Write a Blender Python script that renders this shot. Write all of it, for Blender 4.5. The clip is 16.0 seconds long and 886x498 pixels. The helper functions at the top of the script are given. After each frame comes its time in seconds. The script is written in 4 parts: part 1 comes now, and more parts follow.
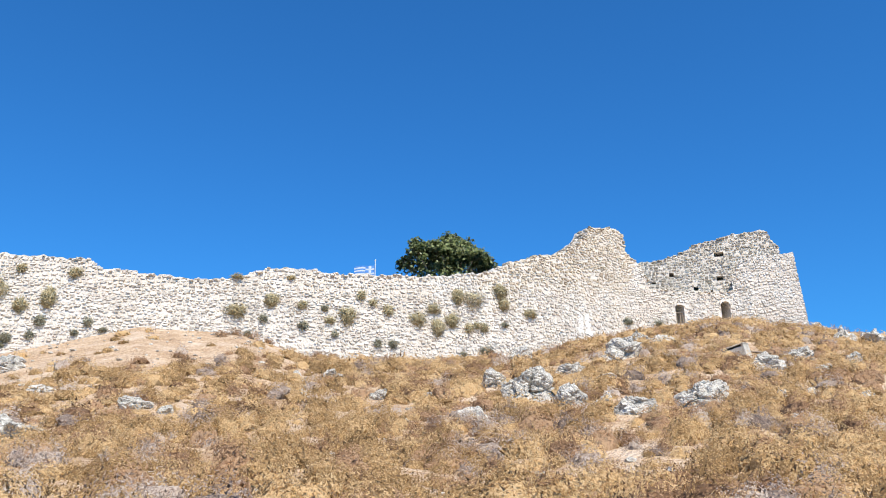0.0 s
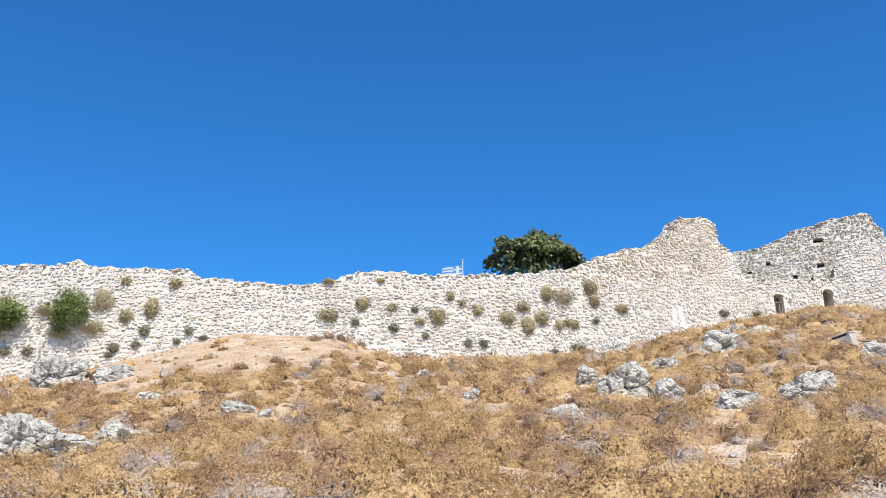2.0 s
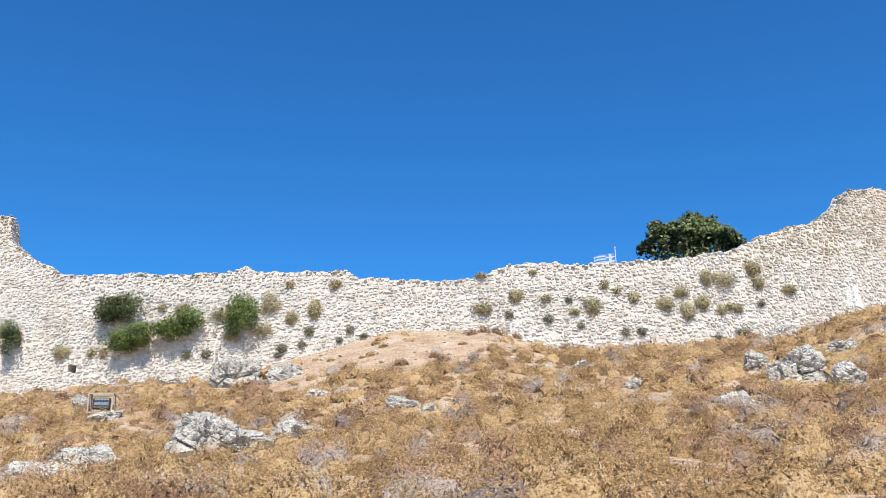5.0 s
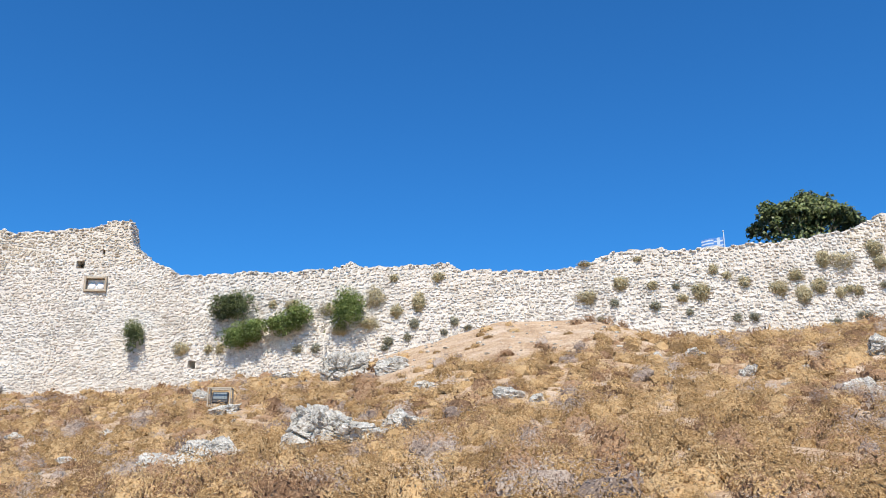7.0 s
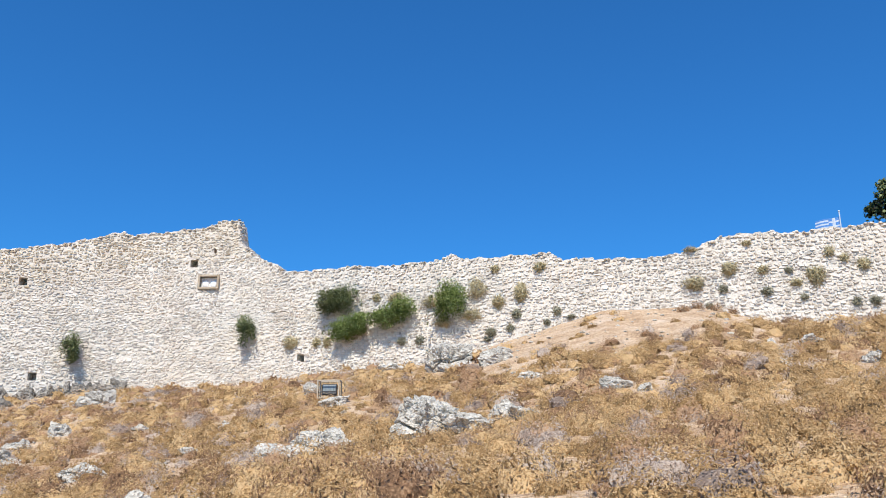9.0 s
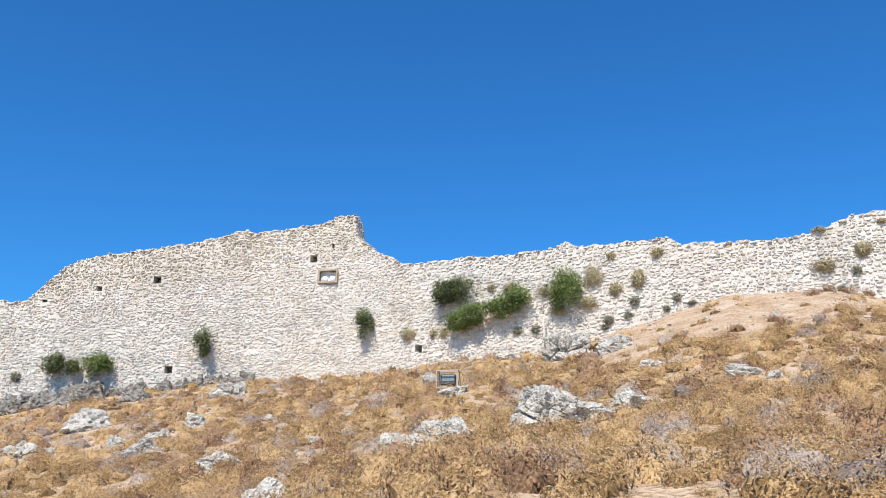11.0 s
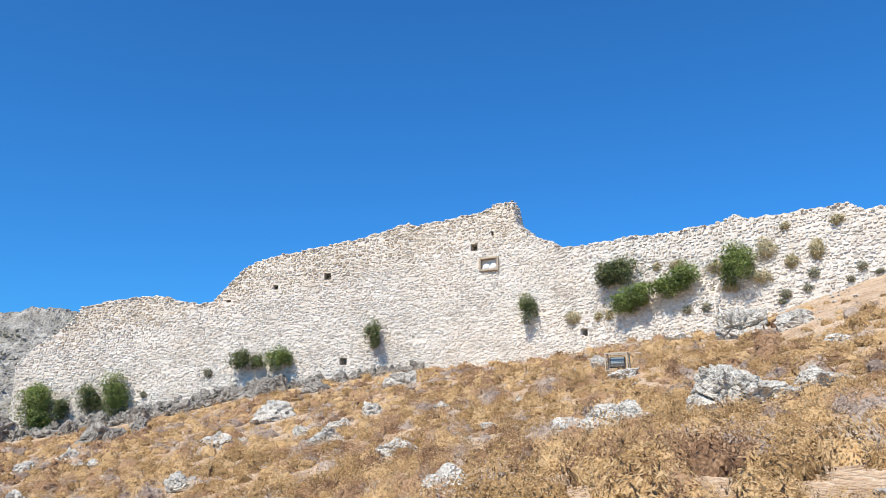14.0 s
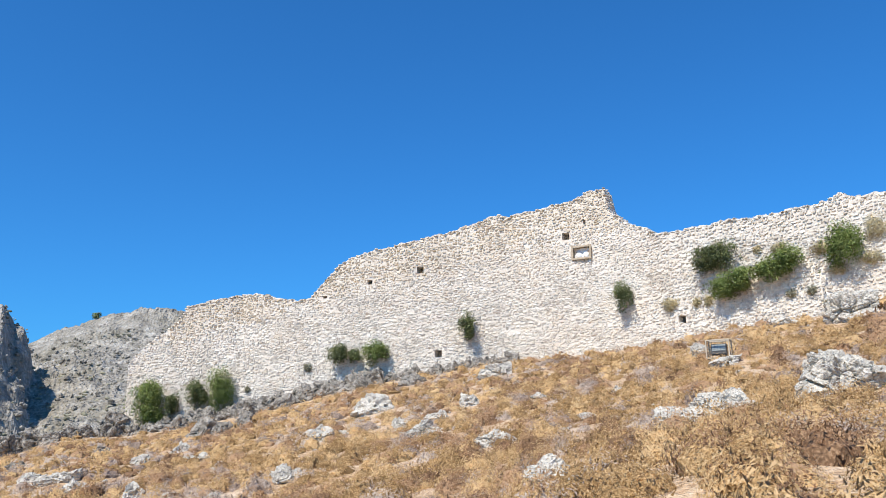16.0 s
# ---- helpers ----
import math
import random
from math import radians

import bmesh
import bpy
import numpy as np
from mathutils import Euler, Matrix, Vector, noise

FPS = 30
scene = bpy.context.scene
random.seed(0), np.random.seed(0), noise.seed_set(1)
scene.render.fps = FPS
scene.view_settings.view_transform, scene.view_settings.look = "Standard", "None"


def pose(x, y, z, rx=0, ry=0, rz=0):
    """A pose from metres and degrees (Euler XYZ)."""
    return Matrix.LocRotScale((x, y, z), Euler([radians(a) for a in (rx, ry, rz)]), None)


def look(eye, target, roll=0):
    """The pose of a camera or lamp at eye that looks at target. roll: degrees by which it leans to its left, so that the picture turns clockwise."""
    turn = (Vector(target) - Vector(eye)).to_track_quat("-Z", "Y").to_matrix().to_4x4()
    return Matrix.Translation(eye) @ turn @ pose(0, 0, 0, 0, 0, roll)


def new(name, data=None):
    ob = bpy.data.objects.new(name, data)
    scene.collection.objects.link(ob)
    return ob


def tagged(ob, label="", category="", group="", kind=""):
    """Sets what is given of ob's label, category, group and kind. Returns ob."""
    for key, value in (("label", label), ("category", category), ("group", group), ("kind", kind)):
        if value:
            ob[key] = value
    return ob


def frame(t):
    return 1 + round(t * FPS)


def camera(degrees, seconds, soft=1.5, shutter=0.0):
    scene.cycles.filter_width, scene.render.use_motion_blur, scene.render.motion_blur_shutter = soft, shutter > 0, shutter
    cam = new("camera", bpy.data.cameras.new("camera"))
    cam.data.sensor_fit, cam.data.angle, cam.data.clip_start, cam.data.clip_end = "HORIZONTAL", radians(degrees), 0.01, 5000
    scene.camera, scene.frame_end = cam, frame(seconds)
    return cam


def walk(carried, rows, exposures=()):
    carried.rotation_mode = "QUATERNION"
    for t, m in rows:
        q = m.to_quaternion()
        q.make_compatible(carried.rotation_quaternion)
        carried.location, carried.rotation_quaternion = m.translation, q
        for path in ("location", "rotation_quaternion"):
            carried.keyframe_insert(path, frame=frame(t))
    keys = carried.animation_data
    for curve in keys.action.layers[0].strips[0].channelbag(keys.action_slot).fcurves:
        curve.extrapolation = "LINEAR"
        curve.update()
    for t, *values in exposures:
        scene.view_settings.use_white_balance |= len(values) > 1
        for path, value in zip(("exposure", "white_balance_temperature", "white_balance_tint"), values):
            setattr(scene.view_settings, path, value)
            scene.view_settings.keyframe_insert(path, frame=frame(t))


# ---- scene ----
# ---- camera: one slow turn of the body, the lens about half a metre ahead of the axis ----
EYE = 1.6
cam = camera(55.71, 16.0, soft=0.9)
ROWS = [
    (0.0, 0.000, 0.550, 107.492, 0.129, 0.040),
    (0.5, -0.011, 0.550, 107.512, 0.210, 1.224),
    (1.0, -0.025, 0.549, 107.499, 0.335, 2.757),
    (1.5, -0.042, 0.548, 107.477, 0.462, 4.513),
    (2.0, -0.059, 0.547, 107.460, 0.560, 6.314),
    (2.5, -0.075, 0.545, 107.435, 0.623, 8.064),
    (3.0, -0.091, 0.542, 107.390, 0.703, 9.728),
    (3.5, -0.107, 0.540, 107.338, 0.723, 11.416),
    (4.0, -0.124, 0.536, 107.268, 0.666, 13.211),
    (6.5, -0.208, 0.509, 106.628, 0.398, 22.303),
    (7.0, -0.223, 0.503, 106.498, 0.357, 23.998),
    (7.5, -0.238, 0.496, 106.370, 0.317, 25.725),
    (8.0, -0.253, 0.489, 106.229, 0.315, 27.446),
    (8.5, -0.268, 0.481, 106.073, 0.197, 29.163),
    (9.0, -0.283, 0.472, 105.905, 0.043, 30.958),
    (11.5, -0.360, 0.416, 105.009, -0.300, 40.746),
    (12.0, -0.373, 0.404, 104.834, -0.171, 42.619),
    (12.5, -0.385, 0.393, 104.660, -0.047, 44.442),
    (13.0, -0.398, 0.380, 104.499, 0.083, 46.325),
    (13.5, -0.410, 0.367, 104.351, 0.187, 48.233),
    (14.0, -0.421, 0.353, 104.205, 0.237, 50.074),
    (14.5, -0.432, 0.341, 104.058, 0.295, 51.812),
    (15.0, -0.442, 0.328, 103.926, 0.376, 53.493),
    (15.5, -0.450, 0.316, 103.795, 0.495, 55.102),
    (16.0, -0.458, 0.305, 103.679, 0.585, 56.515),
]
walk(cam, [(t, pose(x, y, EYE, rx, ry, rz)) for t, x, y, rx, ry, rz in ROWS], [(0.0, 0.42), (3.5, 0.40), (6.5, 0.31), (9.0, 0.31), (12.5, 0.36), (16.0, 0.37)])

# ---- world, sun ----
SUN_AZ, SUN_EL = radians(158), radians(53)
world = bpy.data.worlds.new("sky")
scene.world = world
world.use_nodes = True
wn, wl = world.node_tree.nodes, world.node_tree.links
sky = wn.new("ShaderNodeTexSky")
sky.sky_type = "NISHITA"
sky.sun_disc = False
sky.sun_elevation, sky.sun_rotation = SUN_EL, SUN_AZ
sky.altitude, sky.air_density, sky.dust_density, sky.ozone_density = 300, 1.0, 1.3, 4.0
tint = wn.new("ShaderNodeMix")
tint.data_type, tint.blend_type = "RGBA", "MULTIPLY"
tint.inputs[0].default_value = 1.0
tint.inputs[7].default_value = (0.22, 0.78, 1.27, 1)
wl.new(sky.outputs[0], tint.inputs[6])
wl.new(tint.outputs[2], wn["Background"].inputs[0])
wn["Background"].inputs[1].default_value = 0.107

sun = new("sun", bpy.data.lights.new("sun", "SUN"))
sun.data.energy, sun.data.angle, sun.data.color = 5.0, radians(0.53), (1.0, 0.92, 0.80)
toward = Vector((math.sin(SUN_AZ) * math.cos(SUN_EL), math.cos(SUN_AZ) * math.cos(SUN_EL), math.sin(SUN_EL)))
sun.matrix_world = look(toward * 100, (0, 0, 0))


# ---- materials ----
def material(name, colours, scale=3.0, fine=30.0, rough=0.9, bump=0.3, depth=0.03, island=0.0, patch=0.0, patch_colour=(0.5, 0.5, 0.5), patch_scale=0.3, objects=0.0, translucent=0.0, clump=0.0, grain=0.5):
    """Two scales of noise between three colours, with optional variation per island or object and large stains."""
    m = bpy.data.materials.new(name)
    m.use_nodes = True
    n, l = m.node_tree.nodes, m.node_tree.links
    shader = n["Principled BSDF"]
    shader.inputs["Roughness"].default_value = rough
    shader.inputs["Specular IOR Level"].default_value = 0.25
    place = n.new("ShaderNodeNewGeometry")
    big, small = n.new("ShaderNodeTexNoise"), n.new("ShaderNodeTexNoise")
    for node, s, d in ((big, scale, 4), (small, fine, 6)):
        node.inputs["Scale"].default_value, node.inputs["Detail"].default_value = s, d
        l.new(place.outputs["Position"], node.inputs["Vector"])
    total = n.new("ShaderNodeMath")
    total.operation = "MULTIPLY_ADD"
    total.inputs[1].default_value, total.inputs[2].default_value = grain, 0.25 - grain / 2
    l.new(small.outputs["Fac"], total.inputs[0])
    half = n.new("ShaderNodeMath")
    half.operation = "MULTIPLY_ADD"
    half.inputs[1].default_value = 0.5
    l.new(big.outputs["Fac"], half.inputs[0])
    l.new(total.outputs[0], half.inputs[2])
    value = half.outputs[0]
    for amount, source in ((island, "island"), (objects, "object")):
        if amount:
            chance = place.outputs["Random Per Island"] if source == "island" else n.new("ShaderNodeObjectInfo").outputs["Random"]
            spread = n.new("ShaderNodeMath")
            spread.operation = "MULTIPLY_ADD"
            spread.inputs[1].default_value, spread.inputs[2].default_value = amount, -amount / 2
            l.new(chance, spread.inputs[0])
            add = n.new("ShaderNodeMath")
            add.operation = "ADD"
            l.new(value, add.inputs[0])
            l.new(spread.outputs[0], add.inputs[1])
            value = add.outputs[0]
    if clump:
        tone = n.new("ShaderNodeAttribute")
        tone.attribute_name = "tone"
        spread = n.new("ShaderNodeMath")
        spread.operation = "MULTIPLY_ADD"
        spread.inputs[1].default_value = clump
        l.new(tone.outputs["Fac"], spread.inputs[0])
        l.new(value, spread.inputs[2])
        value = spread.outputs[0]
        bend = n.new("ShaderNodeAttribute")
        bend.attribute_name = "leaf_normal"
        turn = n.new("ShaderNodeVectorTransform")
        turn.vector_type, turn.convert_from, turn.convert_to = "NORMAL", "OBJECT", "WORLD"
        l.new(bend.outputs["Vector"], turn.inputs[0])
        l.new(turn.outputs[0], shader.inputs["Normal"])
    ramp = n.new("ShaderNodeValToRGB")
    e = ramp.color_ramp.elements
    e[0].position, e[1].position = 0.30, 0.70
    e[0].color, e[1].color = (*colours[0], 1), (*colours[2], 1)
    mid = e.new(0.5)
    mid.color = (*colours[1], 1)
    l.new(value, ramp.inputs[0])
    colour = ramp.outputs[0]
    if patch:
        stain = n.new("ShaderNodeTexNoise")
        stain.inputs["Scale"].default_value, stain.inputs["Detail"].default_value = patch_scale, 5
        l.new(place.outputs["Position"], stain.inputs["Vector"])
        edge = n.new("ShaderNodeMapRange")
        edge.inputs[1].default_value, edge.inputs[2].default_value, edge.inputs[4].default_value = 0.5, 0.68, patch
        l.new(stain.outputs["Fac"], edge.inputs[0])
        mix = n.new("ShaderNodeMix")
        mix.data_type = "RGBA"
        mix.inputs[7].default_value = (*patch_colour, 1)
        l.new(edge.outputs[0], mix.inputs[0])
        l.new(colour, mix.inputs[6])
        colour = mix.outputs[2]
    l.new(colour, shader.inputs["Base Color"])
    if bump:
        b = n.new("ShaderNodeBump")
        b.inputs["Strength"].default_value, b.inputs["Distance"].default_value = bump, depth
        l.new(small.outputs["Fac"], b.inputs["Height"])
        l.new(b.outputs[0], shader.inputs["Normal"])
    if translucent:
        thin = n.new("ShaderNodeBsdfTranslucent")
        both = n.new("ShaderNodeMixShader")
        both.inputs[0].default_value = translucent
        l.new(colour, thin.inputs[0])
        l.new(shader.outputs[0], both.inputs[1])
        l.new(thin.outputs[0], both.inputs[2])
        l.new(both.outputs[0], n["Material Output"].inputs[0])
    return m


M_EARTH = material("dry_earth", [(0.32, 0.205, 0.122), (0.51, 0.355, 0.225), (0.67, 0.52, 0.37)], 1.3, 8, 0.95, 1.0, 0.2, grain=0.8, patch=0.6, patch_colour=(0.68, 0.55, 0.43), patch_scale=0.45)
M_MORTAR = material("lime_mortar", [(0.47, 0.425, 0.37), (0.61, 0.56, 0.495), (0.73, 0.68, 0.61)], 0.5, 9, 0.95, 1.0, 0.06, patch=0.4, patch_colour=(0.56, 0.475, 0.38), patch_scale=0.3)
M_STONE = material("pale_limestone", [(0.42, 0.38, 0.328), (0.635, 0.585, 0.52), (0.76, 0.715, 0.65)], 1.1, 22, 0.92, 0.9, 0.05, island=0.38, patch=0.5, patch_colour=(0.60, 0.50, 0.40), patch_scale=0.22)
M_TAN = material("tan_limestone", [(0.33, 0.275, 0.205), (0.55, 0.48, 0.385), (0.70, 0.63, 0.53)], 1.1, 26, 0.9, 0.8, 0.04, island=0.42, patch=0.5, patch_colour=(0.52, 0.42, 0.29), patch_scale=0.25)
M_GREY = material("grey_weathered_stone", [(0.29, 0.262, 0.215), (0.46, 0.42, 0.355), (0.61, 0.565, 0.49)], 1.1, 26, 0.9, 0.8, 0.04, island=0.42, patch=0.4, patch_colour=(0.36, 0.31, 0.235), patch_scale=0.4)
M_ROCK = material("karst_limestone", [(0.27, 0.247, 0.212), (0.56, 0.522, 0.46), (0.77, 0.725, 0.65)], 3.2, 16, 0.9, 1.0, 0.12, patch=0.5, patch_colour=(0.22, 0.205, 0.18), patch_scale=3.0)
M_DARKROCK = material("dark_karst_limestone", [(0.11, 0.10, 0.085), (0.30, 0.272, 0.235), (0.58, 0.535, 0.475)], 2.6, 14, 0.9, 1.0, 0.14, patch=0.85, patch_colour=(0.10, 0.088, 0.072), patch_scale=1.8)
M_OCHRE = material("ochre_dry_shrub", [(0.27, 0.172, 0.080), (0.50, 0.338, 0.168), (0.70, 0.515, 0.295)], 0.9, 26, 0.95, 0, island=0.16, clump=0.36, translucent=0.46, grain=1.3)
M_BROWN = material("brown_dry_shrub", [(0.20, 0.120, 0.070), (0.37, 0.230, 0.135), (0.54, 0.37, 0.23)], 0.9, 26, 0.95, 0, island=0.16, clump=0.36, translucent=0.46, grain=1.3)
M_DEAD = material("grey_dead_shrub", [(0.26, 0.20, 0.165), (0.45, 0.36, 0.30), (0.62, 0.53, 0.45)], 0.9, 26, 0.95, 0, island=0.16, clump=0.36, translucent=0.46, grain=1.3)
M_STRAW = material("straw_grass", [(0.38, 0.25, 0.11), (0.53, 0.38, 0.19), (0.66, 0.50, 0.29)], 0.5, 6, 0.95, 0, island=0.3, translucent=0.2)
M_LEAF = material("caper_leaf", [(0.075, 0.115, 0.026), (0.17, 0.235, 0.058), (0.33, 0.39, 0.14)], 1.0, 9, 0.6, 0, island=0.30, clump=0.35, translucent=0.3)
M_DARKLEAF = material("fig_leaf", [(0.06, 0.085, 0.03), (0.155, 0.195, 0.075), (0.31, 0.35, 0.165)], 1.0, 9, 0.42, 0, island=0.35, clump=0.3, translucent=0.32)
M_TUFT = material("dry_wall_tuft", [(0.22, 0.19, 0.10), (0.40, 0.34, 0.20), (0.56, 0.48, 0.31)], 1.0, 9, 0.9, 0, island=0.4, translucent=0.1)
M_DARKTUFT = material("dark_wall_tuft", [(0.14, 0.135, 0.095), (0.25, 0.24, 0.17), (0.37, 0.35, 0.26)], 1.0, 9, 0.9, 0, island=0.4, translucent=0.15)
M_BARK = material("grey_bark", [(0.14, 0.11, 0.08), (0.24, 0.20, 0.15), (0.34, 0.29, 0.23)], 3, 25, 0.95, 0.6, 0.02)


# ---- small helpers ----
def fast_mesh(name, verts, faces, mats, index=None, smooth=False):
    """A mesh from arrays: verts (n, 3) and faces (m, k) with k corners each."""
    verts, faces = np.asarray(verts, np.float32), np.asarray(faces, np.int32)
    me = bpy.data.meshes.new(name)
    count, k = faces.shape
    me.vertices.add(len(verts))
    me.vertices.foreach_set("co", verts.ravel())
    me.loops.add(count * k)
    me.loops.foreach_set("vertex_index", faces.ravel())
    me.polygons.add(count)
    me.polygons.foreach_set("loop_start", np.arange(0, count * k, k, dtype=np.int32))
    if index is not None:
        me.polygons.foreach_set("material_index", np.asarray(index, np.int32))
    me.polygons.foreach_set("use_smooth", np.full(count, smooth))
    for m in mats:
        me.materials.append(m)
    me.update(calc_edges=True)
    return me


def leafy_mesh(name, verts, faces, mats, normals, tones):
    """A foliage mesh with rounded shading normals and a tone for each cushion."""
    me = fast_mesh(name, verts, faces, mats)
    n = np.asarray(normals, np.float32)
    n = n / np.maximum(np.linalg.norm(n, axis=1, keepdims=True), 1e-6)
    me.attributes.new("leaf_normal", "FLOAT_VECTOR", "POINT").data.foreach_set("vector", n.ravel())
    me.attributes.new("tone", "FLOAT", "POINT").data.foreach_set("value", np.asarray(tones, np.float32))
    return me


def from_bm(name, bm, mat, smooth=False):
    me = bpy.data.meshes.new(name)
    bm.to_mesh(me)
    bm.free()
    me.materials.append(mat)
    for p in me.polygons:
        p.use_smooth = smooth
    return me


def part(name, data, mat, parent, label=""):
    """Links a bmesh or mesh as one object under a thing or a part."""
    me = from_bm(name, data, mat) if isinstance(data, bmesh.types.BMesh) else data
    ob = new(name, me)
    ob.parent = parent
    return tagged(ob, label)


def box(bm, x, y, z, sx, sy, sz, bevel=0.0):
    made = bmesh.ops.create_cube(bm, size=1, matrix=Matrix.Translation((x, y, z)) @ Matrix.Diagonal((sx, sy, sz, 1)))
    if bevel:
        edges = {e for v in made["verts"] for e in v.link_edges}
        bmesh.ops.bevel(bm, geom=list(edges), offset=bevel, segments=1, affect="EDGES")
    return bm


rng = np.random.default_rng(7)


def wave(x, y, seed=0):
    """Cheap smooth noise of about -1 to 1 for arrays, wavelength about 6."""
    a = 1.7 * seed
    return (np.sin(x * 0.91 + 1.3 * np.sin(y * 0.57 + a) + a) + np.sin(y * 1.07 + 1.1 * np.sin(x * 0.73 + 2.1 * a) + 0.7) + np.sin((x + y) * 0.61 + 0.5 * a + 1.9 * np.sin((x - y) * 0.37))) / 3


# ---- the lie of the land: bearing from the lens, distance of the crest, its height, height at 13 m ----
LAND = np.array([
    (-180, 60, -9, -2.5), (-120, 60, -8, -2.6), (-95, 62, -4.5, -2.0), (-84, 66, 1.3, -1.5), (-80, 66, 2.9, -1.2),
    (-76.8, 66.8, 3.0, -1.0), (-70, 63.8, 4.3, -0.7), (-62, 59.8, 6.2, -0.3), (-52, 57.8, 7.6, 0.6), (-45, 55.8, 7.85, 1.1),
    (-38, 52.5, 8.5, 1.5), (-31, 49.2, 8.6, 1.6), (-26, 48, 9.8, 1.6), (-20, 46.8, 11.0, 1.7), (-14, 46.4, 10.9, 1.7),
    (-9, 46.3, 9.7, 1.7), (-1, 48, 9.7, 1.7), (6, 51, 10.6, 1.7), (12, 56, 12.7, 1.7), (19, 60.5, 14.2, 1.7),
    (24, 60.5, 13.1, 1.7), (30, 61, 11.6, 1.4)])
LAND_FAR = np.array([(45, 60, 6, 0.3), (90, 60, -4, -1.5), (180, 60, -9, -2.5)])
LAND = np.vstack([LAND, LAND_FAR])


def land(x, y):
    """Ground height at x, y (arrays), and how far up the slope it lies (1 at the crest)."""
    x, y = np.asarray(x, float), np.asarray(y, float)
    r, az = np.hypot(x, y), np.degrees(np.arctan2(x, y))
    d, zb, zn = (np.interp(az, LAND[:, 0], LAND[:, k]) for k in (1, 2, 3))
    u = (r - 13) / (d - 13)
    t = np.clip((r - 4) / 9, 0, 1)
    near = zn * t * t * (3 - 2 * t)
    hollow = np.clip((-7 - az) / 9, 0, 1) * np.clip((az + 100) / 20, 0, 1)
    bank = np.clip(u, 0, 1)
    slope = zn + (zb - zn) * (bank - 0.09 * hollow * np.sin(np.pi * bank) - 0.03 * np.sin(2 * np.pi * bank))
    past = np.clip(r - d - 9, 0, None)
    z = np.where(r < 13, near, slope) - np.minimum(past * 0.45, 45 + 0.0 * r)
    rough = np.clip((r - 3) / 8, 0, 1) * np.clip(1.3 - u, 0.25, 1)
    z = z + rough * (0.10 * wave(x * 0.8, y * 0.8, 1) + 0.07 * wave(x * 2.3, y * 2.3, 2) + 0.035 * wave(x * 6, y * 6, 3))
    return z, u
# ---- land ends ----

bear = np.concatenate([np.arange(-180, -96, 4), np.arange(-96, 44, 0.5), np.arange(44, 180, 4)])
reach = np.concatenate([np.arange(0.5, 10, 0.8), np.arange(10, 80, 0.45), np.geomspace(80, 4500, 30)])
gb, gr = np.meshgrid(np.radians(bear), reach, indexing="ij")
gx, gy = gr * np.sin(gb), gr * np.cos(gb)
gz, _ = land(gx, gy)
nb, nr = gx.shape
idx = np.arange(nb * nr).reshape(nb, nr)
nxt = np.roll(idx, -1, axis=0)
quads = np.stack([idx[:, :-1], idx[:, 1:], nxt[:, 1:], nxt[:, :-1]], -1).reshape(-1, 4)[:, ::-1]
verts = np.stack([gx, gy, gz], -1).reshape(-1, 3)
ground_me = fast_mesh("ground", verts, quads, [M_EARTH], smooth=True)
tagged(new("ground", ground_me), "dry sandy hillside earth with straw-coloured patches", "ground", kind="structure")
plug = bmesh.new()
bmesh.ops.create_circle(plug, cap_ends=True, segments=24, radius=0.7, matrix=Matrix.Translation((0, 0, 0.004)))
tagged(new("ground_centre", from_bm("ground_centre", plug, M_EARTH)), "trodden dry earth underfoot", "ground", kind="structure")


# ---- masonry ----
def along(plan):
    """A function of the run s along a plan line: the place and the outward normal (towards the low side)."""
    p = np.array(plan, float)
    seg = np.linalg.norm(np.diff(p, axis=0), axis=1)
    run = np.concatenate([[0], np.cumsum(seg)])
    step = np.diff(p, axis=0) / seg[:, None]
    tang = np.vstack([step[:1], (step[1:] + step[:-1]) / 2, step[-1:]])

    def at(s):
        x, y = np.interp(s, run, p[:, 0]), np.interp(s, run, p[:, 1])
        tx, ty = np.interp(s, run, tang[:, 0]), np.interp(s, run, tang[:, 1])
        k = np.hypot(tx, ty)
        return x, y, ty / k, -tx / k
    return at, run[-1]


